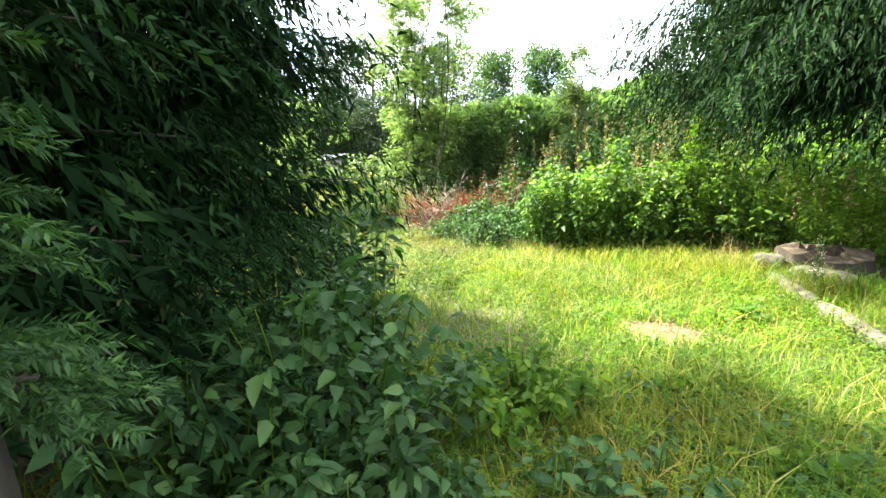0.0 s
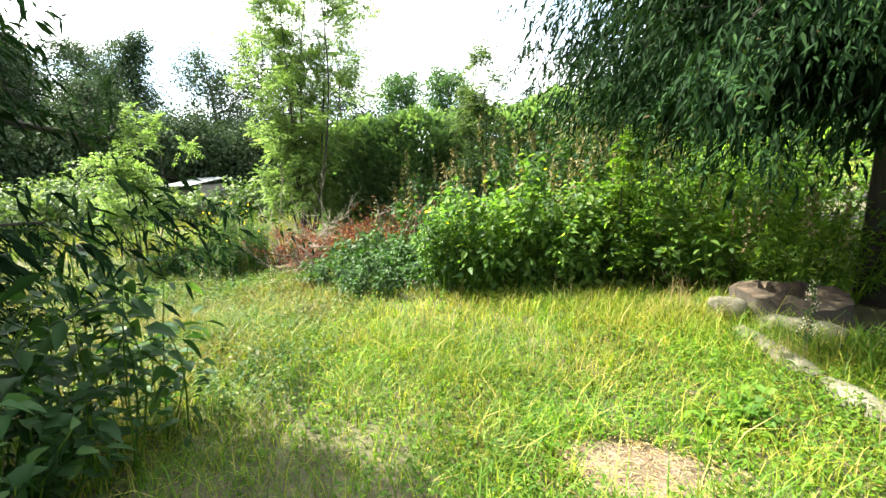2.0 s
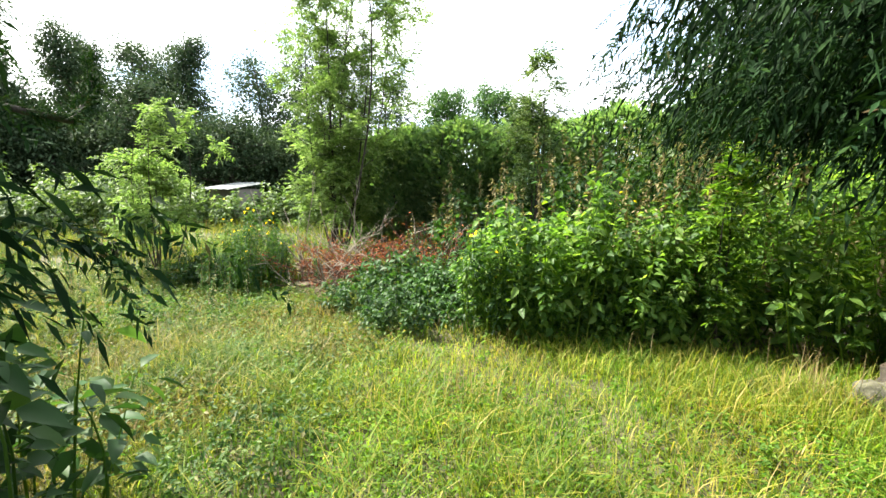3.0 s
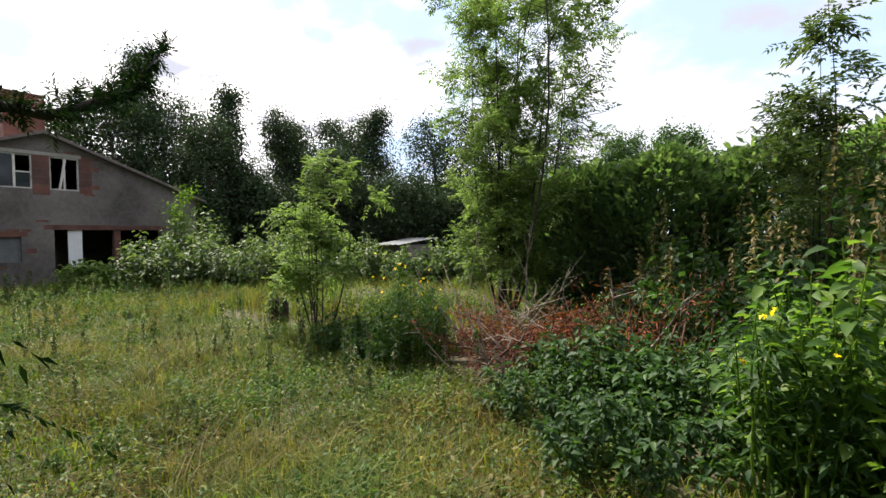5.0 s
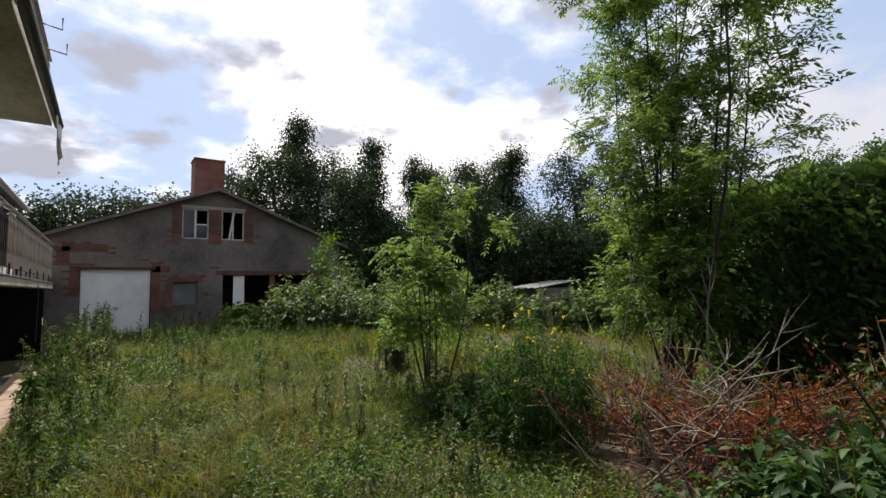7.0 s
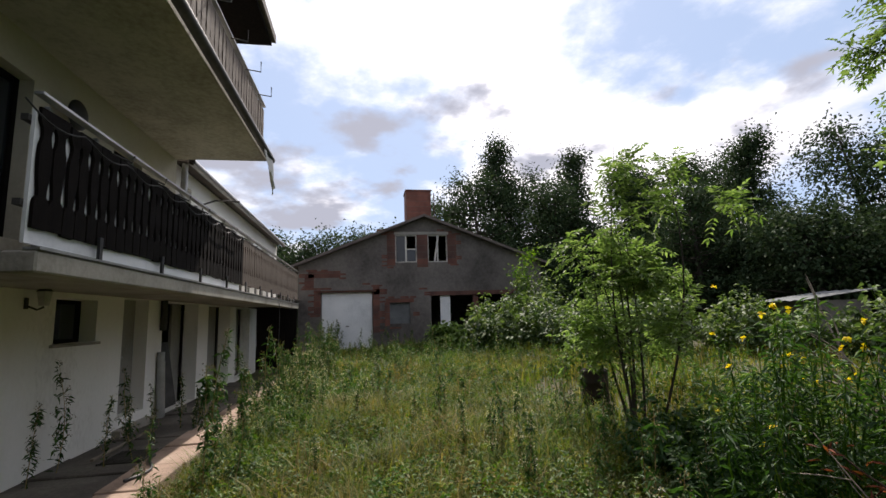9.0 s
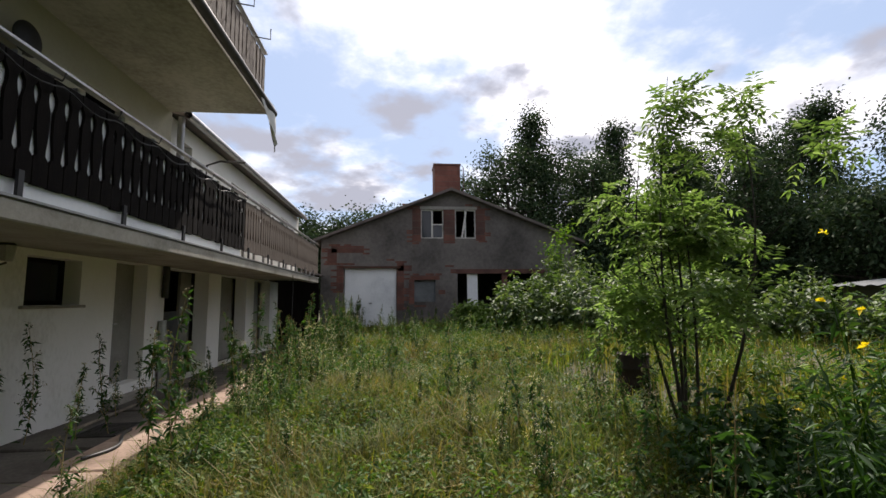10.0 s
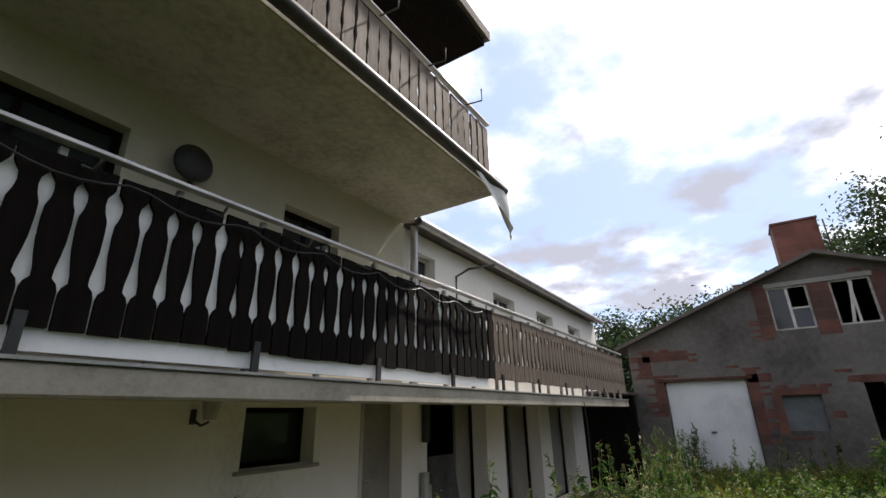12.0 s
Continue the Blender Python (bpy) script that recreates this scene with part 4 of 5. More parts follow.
def tree(name, x, y, height, spread, stems, twigs, leaf, mat, seed, label, kind="plain", base_h=0.25, lean=(0, 0), girth=0.05, category="tree", group="", shape=""):
    """A broadleaf tree: stems, limbs and twigs, leaves at the twigs; crown uneven, with gaps."""
    rng = rng_of(seed)
    z0 = float(ground_z(x, y)) - 0.05
    t = thing(name, label, category, group, at=(0, 0, 0))
    tubes, P, D = [], [], []
    for s in range(stems):
        a = rng.uniform(0, 2 * np.pi)
        r = spread * (0.0 if stems == 1 else rng.uniform(0.1, 0.5))
        hh = height * (1.0 if s == 0 else rng.uniform(0.65, 0.98))
        root = np.array([x + 0.12 * np.cos(a) * (stems > 1), y + 0.12 * np.sin(a) * (stems > 1), z0])
        top = np.array([x + r * np.cos(a) + lean[0], y + r * np.sin(a) + lean[1], z0 + hh])
        line = curve_to(root, top, rng, 9, 0.04)
        g = girth * (1.0 if stems > 1 else 1.3)
        tubes.append(tube(line, np.linspace(g, g * 0.15, 9), 7))
        limbs = max(5, int(twigs / stems / 7))
        for k in range(limbs):
            u = base_h + (1 - base_h) * (k + rng.uniform(0, 1)) / limbs
            i = min(7, int(u * 8))
            p = line[i] + (line[i + 1] - line[i]) * (u * 8 - i)
            b = rng.uniform(0, 2 * np.pi)
            reach = spread * (0.95 - 0.75 * u ** 1.6) * rng.uniform(0.45, 1.1) / (1 if stems == 1 else 1.35)
            rise = reach * rng.uniform(0.3, 0.9)
            v = (u - base_h) / (1 - base_h)
            if shape == "dome":
                reach = spread * math.sqrt(max(0.04, 1 - ((v - 0.42) / 0.6) ** 2)) * rng.uniform(0.55, 1.05)
                rise = reach * rng.uniform(0.0, 0.45)
            if shape == "vase":
                reach = spread * (0.22 + 0.85 * v - 0.55 * v ** 4) * rng.uniform(0.45, 1.1) / 1.35
                rise = reach * rng.uniform(0.2, 0.8)
            if shape == "spire":
                reach = spread * (1.02 - v) ** 0.85 * min(1.0, 0.45 + 2.2 * v) * rng.uniform(0.5, 1.1)
                rise = reach * rng.uniform(-0.15, 0.5)
            q = p + np.array([reach * np.cos(b), reach * np.sin(b), rise])
            limb = curve_to(p, q, rng, 6, 0.06)
            tubes.append(tube(limb, np.linspace(g * 0.35 * (1 - 0.6 * u), 0.004, 6), 5))
            for j in range(7):
                w = rng.uniform(0.3, 1.0)
                i2 = min(4, int(w * 5))
                p2 = limb[i2] + (limb[i2 + 1] - limb[i2]) * (w * 5 - i2)
                P.append(p2)
                D.append(unit(rng.normal(0, 1, 3) + np.array([np.cos(b), np.sin(b), 0.5])))
    put_wood("trunk", tubes, BARK, t)
    P, D = np.array(P), np.array(D)
    if kind == "ash":
        rep = 3
        P = np.repeat(P, rep, 0) + rng.normal(0, 0.05, (len(P) * rep, 3))
        D = unit(np.repeat(D, rep, 0) + rng.normal(0, 0.55, (len(P), 3)))
        mesh = pinnate(P, D, rng, leaf * 3.0, 5, leaf)
    else:
        rep = kind if isinstance(kind, int) else 14
        n = len(P) * rep
        spread_l = leaf * (2.6 if kind == 14 or leaf < 0.145 else 3.0 if leaf < 0.3 else 2.3)
        P2 = np.repeat(P, rep, 0) + np.repeat(D, rep, 0) * rng.uniform(-0.2, 1.4, (n, 1)) * spread_l + rng.normal(0, spread_l * 0.55, (n, 3))
        D2 = np.repeat(D, rep, 0) + rng.normal(0, 0.8, (n, 3)) + np.array([0, 0, -0.25])
        L = leaf * rng.uniform(0.6, 1.25, n)
        mesh = blades(P2, D2, L, L * 0.62, rng)
    put_leaves("crown", mesh, mat, t)
    return t


def conifer(name, x, y, height, spread, low, seed, label, branches=70, sprays=26, droop=0.35, arc=None, spray_l=0.3, mat=None, dense=1.0, taper=0.82, m=15, rise=1.15, needle=0.21, core=0):
    """A conifer: straight trunk, whorled limbs with drooping fronds of small needle sprays."""
    rng = rng_of(seed)
    z0 = float(ground_z(x, y)) - 0.05
    t = thing(name, label, "tree")
    line = np.array([[x, y, z0], [x + 0.03, y, z0 + height * 0.5], [x, y + 0.05, z0 + height]])
    tubes = [tube(line, [0.026 * height, 0.016 * height, 0.01], 9)]
    P, D, limbs = [], [], []
    for k in range(branches):
        u = low + (1 - low) * ((k + rng.uniform(0, 1)) / branches) ** rise
        b = rng.uniform(*arc) if arc and k % 3 else rng.uniform(0, 2 * np.pi)
        reach = spread * (1 - taper * u ** 1.2) * rng.uniform(0.6, 1.1)
        p = np.array([x, y, z0 + height * u])
        q = p + np.array([reach * np.cos(b), reach * np.sin(b), reach * rng.uniform(-0.1, 0.18)])
        limb = curve_to(p, q, rng, 7, 0.06, droop * 0.4)
        tubes.append(tube(limb[:5], np.linspace(0.02 * (1 - 0.5 * u), 0.006, 5), 5))
        side = np.array([-np.sin(b), np.cos(b), 0])
        limbs.append((limb, b))
        count = max(4, int(sprays * reach / spread * dense))
        for j in range(count):
            w = rng.uniform(0.18, 1.0)
            i = min(5, int(w * 6))
            p2 = limb[i] + (limb[i + 1] - limb[i]) * (w * 6 - i)
            s = rng.choice([-1, 1])
            d = unit(side * s * rng.uniform(0.2, 1.0) + np.array([np.cos(b), np.sin(b), 0]) * rng.uniform(0.3, 1.0) + np.array([0, 0, -droop * rng.uniform(0.4, 2.2)]))
            ln = spray_l * rng.uniform(0.6, 1.5)
            tt = np.linspace(0.05, 1, m)[:, None]
            pts = p2 + d * ln * tt + np.array([0, 0, -droop * ln * 0.6]) * tt ** 2
            P.append(np.repeat(pts, 2, 0))
            sd = unit(np.cross(d, rng.normal(0, 1, 3)))
            D.append(np.tile(np.stack([sd, -sd]), (m, 1)) + d * 0.9 + rng.normal(0, 0.3, (2 * m, 3)))
    put_wood("trunk", tubes[:1], BARK, t)
    tagged(put_wood("limb_growth", tubes[1:], BARK, t), kind="stuff")
    P, D = np.concatenate(P), np.concatenate(D)
    L = spray_l * needle * rng.uniform(0.6, 1.3, len(P))
    put_leaves("crown", blades(P, D, L, L * (0.32 if core else 0.26), rng, 0.1, 0.2, level=0.0 if core else 1.0), mat or NEEDLE, t)
    # fill the crown with darker fronds that stand in for its inner shade
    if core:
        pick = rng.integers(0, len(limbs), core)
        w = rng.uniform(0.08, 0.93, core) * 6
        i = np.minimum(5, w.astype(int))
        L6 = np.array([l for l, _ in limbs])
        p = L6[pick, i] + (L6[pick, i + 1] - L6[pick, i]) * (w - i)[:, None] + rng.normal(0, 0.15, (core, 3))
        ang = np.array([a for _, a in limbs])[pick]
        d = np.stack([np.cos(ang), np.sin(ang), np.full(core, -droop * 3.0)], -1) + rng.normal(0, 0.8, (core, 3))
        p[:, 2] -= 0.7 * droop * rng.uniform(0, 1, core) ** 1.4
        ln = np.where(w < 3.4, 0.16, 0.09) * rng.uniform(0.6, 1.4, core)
        put_leaves("inner_shade_fronds", blades(p, d, ln, ln * np.where(w < 3.4, 0.3, 0.22), rng, 0.1, 0.3, level=0.0), INNER_SHADE, t)
    return t


def shrub(name, x, y, rx, ry, h, stems, leaves, size, mat, seed, label, fine=False, flowers=0, spikes=0, wide=0.62, hollow=0.5, category="bush", stem_mat=None, group="", ragged=0.0):
    """A bush or stand of herbs: many stems from the ground, leaves along their upper parts."""
    rng = rng_of(seed)
    t = thing(name, label, category, group)
    tubes, P, D, tips = [], [], [], []
    per = max(3, leaves // stems)
    for k in range(stems):
        a, r = rng.uniform(0, 2 * np.pi), np.sqrt(rng.uniform(0, 1))
        bx, by = x + rx * r * 0.75 * np.cos(a), y + ry * r * 0.75 * np.sin(a)
        bz = float(ground_z(bx, by))
        top = np.array([x + rx * r * 1.05 * np.cos(a) + rng.normal(0, 0.06), y + ry * r * 1.05 * np.sin(a) + rng.normal(0, 0.06), bz + h * rng.uniform(0.62 - 0.25 * ragged, 1.08) * (1 - 0.38 * r ** 3) * (1 + ragged * 0.3 * np.sin(3.1 * bx + 1.7 * np.sin(2.3 * by)) * np.cos(4.3 * bx - 1.2 * by))])
        line = curve_to((bx, by, bz - 0.03), top, rng, 6, 0.06)
        tubes.append(tube(line, np.linspace(0.009, 0.003, 6), 4))
        tips.append(top)
        u = rng.uniform(0.0, 1, per) ** hollow
        i = np.minimum(4, (u * 5).astype(int))
        p = line[i] + (line[i + 1] - line[i]) * (u * 5 - i)[:, None]
        out = rng.normal(0, 1, (per, 3)) * np.array([1, 1, 0.4])
        out = unit(out)
        P.append(p + out * size * rng.uniform(0.1, 0.9, (per, 1)))
        D.append(out + np.array([0, 0, -0.05]))
    put_wood("stem_growth", tubes, stem_mat or LUSH, t)
    P, D = np.concatenate(P), np.concatenate(D)
    L = size * rng.uniform(0.55, 1.25, len(P))
    if category == "hedge":
        P = P + rng.normal(0, 0.13, P.shape)
    put_leaves("foliage", blades(P, D, L, L * wide, rng, 0.22, 0.3, fine), mat, t)
    if flowers:
        idx = rng.integers(0, len(tips), flowers)
        C = np.array(tips)[idx] + rng.normal(0, 0.05, (flowers, 3)) * np.array([1, 1, 1.6])
        B = np.repeat(C, 5, 0)
        W = rng.normal(0, 1, (len(B), 3)) + np.array([0, 0, 0.4])
        put_leaves("blossom", blades(B, W, 0.026, 0.024, rng), YELLOW, t, "small yellow flowers")
    if spikes:
        idx = rng.integers(0, len(tips), spikes)
        B, W = [], []
        for q in idx:
            n = 26
            u = np.linspace(0, 1, n)[:, None]
            B.append(tips[q] + np.array([0, 0, 0.46]) * u + rng.normal(0, 0.012, (n, 3)))
            W.append(rng.normal(0, 1, (n, 3)) + np.array([0, 0, -0.3]))
        put_leaves("seed_spike", blades(np.concatenate(B), np.concatenate(W), 0.06, 0.026, rng), SEED, t, "brownish seed spikes")
    return t


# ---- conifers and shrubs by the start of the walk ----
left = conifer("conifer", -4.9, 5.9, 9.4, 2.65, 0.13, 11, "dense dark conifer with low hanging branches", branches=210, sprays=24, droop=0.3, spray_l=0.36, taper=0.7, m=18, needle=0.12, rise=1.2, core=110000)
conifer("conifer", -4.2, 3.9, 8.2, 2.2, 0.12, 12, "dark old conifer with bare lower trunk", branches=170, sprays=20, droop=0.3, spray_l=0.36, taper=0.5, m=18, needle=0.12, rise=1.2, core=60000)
# added conifer, out of view, that keeps sky light off the bramble
conifer("conifer", -3.6, 1.9, 9.8, 3.3, 0.36, 16, "unseen tall conifer added so that its high crown shades the bramble", branches=110, sprays=9, droop=0.3, spray_l=0.4, taper=0.5, m=9, needle=0.2, rise=1.1, core=40000)
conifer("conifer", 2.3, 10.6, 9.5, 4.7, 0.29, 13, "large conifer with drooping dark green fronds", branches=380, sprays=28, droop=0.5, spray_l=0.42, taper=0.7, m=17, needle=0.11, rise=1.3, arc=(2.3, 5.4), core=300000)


def long_limb(parent):
    """One long limb of the conifer that reaches out and turns up over the walk."""
    rng = rng_of(15)
    line = np.array([(-4.9, 6.0, 2.7), (-4.75, 6.9, 2.5), (-4.55, 7.7, 2.25), (-4.45, 8.22, 2.18), (-4.7, 8.55, 2.4), (-4.97, 8.8, 2.72)])
    put_wood("limb", [tube(line, [0.04, 0.032, 0.025, 0.018, 0.01, 0.005], 6)], BARK, parent, "long upturned limb")
    P, D = [], []
    for k in range(330):
        w = rng.uniform(0.02, 1.0) * 5
        i = min(4, int(w))
        p = line[i] + (line[i + 1] - line[i]) * (w - i)
        d = unit(unit(line[i + 1] - line[i]) * 0.8 + rng.normal(0, 0.6, 3))
        pts = p + d * rng.uniform(0.05, 0.13) * np.linspace(0.05, 1, 18)[:, None]
        P.append(np.repeat(pts, 2, 0))
        sd = unit(np.cross(d, rng.normal(0, 1, 3)))
        D.append(np.tile(np.stack([sd, -sd]), (18, 1)) + d * 0.9 + rng.normal(0, 0.3, (36, 3)))
    P, D = np.concatenate(P), np.concatenate(D)
    put_leaves("limb_foliage", blades(P, D, 0.026, 0.006, rng, 0.1, 0.2), NEEDLE, parent)


long_limb(left)
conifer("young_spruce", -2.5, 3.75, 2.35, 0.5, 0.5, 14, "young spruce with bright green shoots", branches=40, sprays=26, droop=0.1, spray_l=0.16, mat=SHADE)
# bushes under the conifer take SHADE, so their shade is partly colour
shrub("bramble_bush", -2.85, 5.05, 0.95, 0.95, 1.1, 80, 3200, 0.095, SHADE, 21, "dense shaded bramble bush with toothed leaves in shade-darkened green", fine=True)
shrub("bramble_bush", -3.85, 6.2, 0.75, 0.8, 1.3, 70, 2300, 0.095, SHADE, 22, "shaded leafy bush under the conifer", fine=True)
shrub("bramble_bush", -2.1, 4.45, 0.7, 0.55, 0.55, 70, 1900, 0.08, SHADE, 23, "low shaded bramble with leaves in shade-darkened green", fine=True)
shrub("bramble_bush", -1.75, 5.75, 0.4, 0.5, 0.5, 40, 900, 0.07, LUSH, 24, "low nettles at the edge of the shade", fine=True)
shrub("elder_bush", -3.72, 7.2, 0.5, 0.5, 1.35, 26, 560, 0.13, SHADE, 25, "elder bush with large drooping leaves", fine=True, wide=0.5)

# ---- green thicket, stump and kerb ----
shrub("bramble_thicket", -1.75, 11.1, 1.0, 0.75, 1.35, 150, 7600, 0.095, THICKET, 31, "thicket of bramble in full leaf with dark hollows", flowers=4, fine=True, ragged=1.0, hollow=0.62)
shrub("bramble_thicket", -0.7, 11.2, 0.85, 0.7, 1.15, 110, 5200, 0.09, THICKET, 39, "sprawling bramble thicket with pale upper leaves", fine=True, ragged=1.0, hollow=0.62)
shrub("leafy_shoots", -1.5, 11.3, 0.8, 0.55, 1.72, 20, 440, 0.12, LUSH, 131, "bright broad-leaved shoots standing out of the bramble", fine=True, ragged=1.0, hollow=0.35)
shrub("nettle_thicket", -0.08, 11.75, 1.1, 0.9, 1.45, 140, 6400, 0.085, THICKET, 32, "green nettle thicket with seed spikes", spikes=46, ragged=1.0)
shrub("nettle_thicket", 1.62, 11.00, 1.2, 0.9, 1.3, 150, 6800, 0.08, LUSH, 33, "bright green stand of leafy herbs", wide=0.3, spikes=24, ragged=1.0)
shrub("leafy_shoots", 0.75, 10.9, 0.7, 0.5, 1.5, 26, 800, 0.11, THICKET, 132, "tall leafy shoots at the edge of the herbs", fine=True, ragged=1.0, hollow=0.45)
shrub("nettle_thicket", 2.92, 9.00, 1.1, 1.2, 1.2, 120, 4600, 0.1, LUSH, 34, "bright green stand of leafy herbs", ragged=1.0)
shrub("tall_nettles", -0.98, 12.70, 1.7, 0.8, 1.85, 130, 5200, 0.1, SHADE, 35, "tall nettles gone to seed", spikes=80, ragged=0.8)
shrub("tall_nettles", -3.28, 13.60, 0.9, 0.8, 1.15, 80, 2600, 0.11, SHADE, 36, "tall nettles and bramble in shade", spikes=22, ragged=0.8)
shrub("bramble_bush", -3.7, 12.00, 0.85, 0.5, 0.6, 80, 2900, 0.085, SHADE, 37, "bramble bush with dark dull leaves", fine=True, ragged=1.0)
tree("sapling", -0.13, 11.00, 1.85, 0.4, 2, 60, 0.07, LUSH, 38, "young sapling with bright compound leaves", kind="ash", girth=0.014)


def stump(x, y, r, h):
    rng = rng_of(41)
    t = thing("tree_stump", "hollow rotting tree stump with a pale broken top", "tree stump")
    z = float(ground_z(x, y))
    n = 36
    a = np.linspace(0, 2 * np.pi, n, endpoint=False)
    wob = 1 + 0.08 * np.sin(3 * a) + 0.05 * np.sin(7 * a + 1) + rng.normal(0, 0.02, n)
    rings = [(1.15, -0.1, 0), (1.05, 0.1, 0), (1.0, h * 0.6, 0.3), (1.02, h, 1), (0.55, h + 0.02, 1), (0.5, h * 0.45, 0), (0.1, h * 0.4, 0)]
    V = [(x + r * s * wob[k] * np.cos(a[k]), y + r * s * wob[k] * np.sin(a[k]), z + zz + j * rng.normal(0, 0.018)) for s, zz, j in rings for k in range(n)]
    F = [(i * n + k, i * n + (k + 1) % n, (i + 1) * n + (k + 1) % n, (i + 1) * n + k) for i in range(len(rings) - 1) for k in range(n)]
    mesh_object("wood", V, F[:3 * n], BARK, t, soft=True)
    mesh_object("broken_top", V, F[3 * n:], OLD_WOOD, t)


stump(1.12, 9.95, 0.45, 0.24)


def stone(x0, y0, x1, y1, w, h, seed, label, name="kerb_stone"):
    rng = rng_of(seed)
    n, m = 12, 10
    d = np.array([x1 - x0, y1 - y0])
    ln = np.linalg.norm(d)
    d = d / ln
    s = np.array([-d[1], d[0]])
    V = []
    for i in range(n):
        u = i / (n - 1)
        end = 0.72 + 0.28 * min(1, 6 * min(u, 1 - u))
        for j in range(m):
            a = 2 * np.pi * j / m
            cx, cz = np.cos(a), np.sin(a)
            q = 1 / max(abs(cx), abs(cz)) ** 0.75
            k = end * q * (1 + rng.normal(0, 0.035))
            px, py = x0 + d[0] * ln * u + s[0] * cx * w * k, y0 + d[1] * ln * u + s[1] * cx * w * k
            V.append((px, py, float(ground_z(px, py)) + h * 0.35 + cz * h * 0.65 * k))
    F = [[i * m + j, i * m + (j + 1) % m, (i + 1) * m + (j + 1) % m, (i + 1) * m + j] for i in range(n - 1) for j in range(m)] + [list(range(m))[::-1], [(n - 1) * m + j for j in range(m)]]
    tagged(mesh_object(name, V, F, STONE, soft=True), label, "kerb" if "kerb" in name else "stone", "kerb stones" if "kerb" in name else "")


for k, (a, b) in enumerate((((0.44, 9.42), (0.57, 8.52)), ((0.60, 8.47), (0.74, 7.52)), ((0.77, 7.47), (0.92, 6.52)), ((0.95, 6.47), (1.12, 5.42)))):
    stone(*a, *b, 0.085, 0.12, 50 + k, "pale weathered kerb stone at the edge of the grass")
stone(0.36, 9.9, 0.66, 9.8, 0.11, 0.2, 57, "pale lump of rubble beside the stump", "rubble")
stone(0.62, 9.45, 1.15, 9.2, 0.11, 0.19, 58, "pale lump of rubble beside the stump", "rubble")


# ---- dead branches, cut conifer and the two ash trees ----
def brush_pile(x, y, r, h, seed, label, needles=90):
    rng = rng_of(seed)
    t = thing("brush_pile", label, "brush pile")
    z = float(ground_z(x, y))
    P, D = [], []
    for k in range(60):
        a = rng.uniform(0, 2 * np.pi)
        p = np.array([x, y, z]) + np.array([rng.normal(0, r * 0.5), rng.normal(0, r * 0.4), rng.uniform(0, h * 0.4)])
        q = p + np.array([np.cos(a) * r * 0.9, np.sin(a) * r * 0.7, rng.uniform(-0.1, h)])
        q[2] = max(q[2], z + 0.02)
        line = curve_to(p, q, rng, 6, 0.06, 0.1)
        put_wood("twig", [tube(line, np.linspace(0.011, 0.003, 6), 4)], DEADWOOD, t)
        w = rng.uniform(0, 1, needles)
        i = np.minimum(4, (w * 5).astype(int))
        pp = line[i] + (line[i + 1] - line[i]) * (w * 5 - i)[:, None]
        P.append(pp + rng.normal(0, 0.045, (needles, 3)))
        D.append(rng.normal(0, 1, (needles, 3)) + (q - p))
    P, D = np.concatenate(P), np.concatenate(D)
    P[:, 2] = np.maximum(P[:, 2], z + 0.02)
    put_leaves("dead_foliage", blades(P, D, 0.07, 0.014, rng), DEAD, t, "rust-red dead needles")


brush_pile(-4.95, 12.8, 0.8, 0.68, 61, "heap of cut conifer branches with rust-red dead needles")
brush_pile(-3.6, 12.8, 0.55, 0.95, 62, "dead conifer branches, rust red, under the bramble", 22)
brush_pile(-4.95, 12.4, 0.6, 0.5, 63, "dry reddish brush in the grass", 12)


def sticks(x, y, seed, n, reach, label):
    rng = rng_of(seed)
    for k in range(n):
        p = np.array([x + rng.normal(0, 0.45), y + rng.normal(0, 0.3), 0])
        p[2] = float(ground_z(p[0], p[1])) + rng.uniform(0, 0.1)
        a = rng.uniform(-0.4, np.pi + 0.4)
        ln = reach * rng.uniform(0.5, 1.15)
        el = rng.uniform(0.15, 1.1)
        q = p + ln * np.array([-np.cos(a) * np.cos(el), -abs(np.sin(a)) * np.cos(el) * 0.5 + 0.25, np.sin(el)])
        line = curve_to(p, q, rng, 7, 0.06)
        r = rng.uniform(0.007, 0.02)
        pieces = [tube(line, np.linspace(r, 0.003, 7), 5)]
        for j in range(3):
            i = rng.integers(2, 6)
            e = line[i] + (line[6] - line[3]) * 0.4 + rng.normal(0, 0.12, 3)
            pieces.append(tube(curve_to(line[i], e, rng, 4, 0.05), np.linspace(r * 0.5, 0.002, 4), 4))
        v, f = join(pieces)
        tagged(mesh_object("dead_branch", v, f, TWIG, soft=True), label, "branch", "dead branches in the brush heap")


sticks(-5.6, 13.5, 64, 30, 1.8, "bleached dry branch sticking out of the brush heap")
sticks(-5.0, 12.4, 67, 20, 1.6, "bleached dry branch sticking out of the brush heap")
sticks(-4.0, 12.6, 65, 10, 1.2, "dry bare branch among the bramble")
tree("ash_tree", -6.55, 15.25, 8.0, 2.55, 11, 1750, 0.085, ASH, 71, "young many-stemmed ash tree in full leaf", kind="ash", base_h=0.13, girth=0.026, shape="vase", lean=(0.15, 0.0))
tree("sapling", -2.3, 13.6, 3.5, 0.95, 5, 60, 0.075, GREYLEAF, 76, "thin arching shoots rising above the bramble", kind="ash", base_h=0.5, girth=0.012)
tree("ash_tree", -8.55, 12.6, 3.1, 1.3, 7, 230, 0.08, ASH, 72, "small many-stemmed ash tree in the meadow", kind="ash", base_h=0.27, girth=0.016)
shrub("primrose_clump", -6.3, 12.15, 0.52, 0.45, 1.3, 70, 4600, 0.07, SHADE, 73, "clump of evening primrose with yellow flowers", flowers=22, wide=0.24)
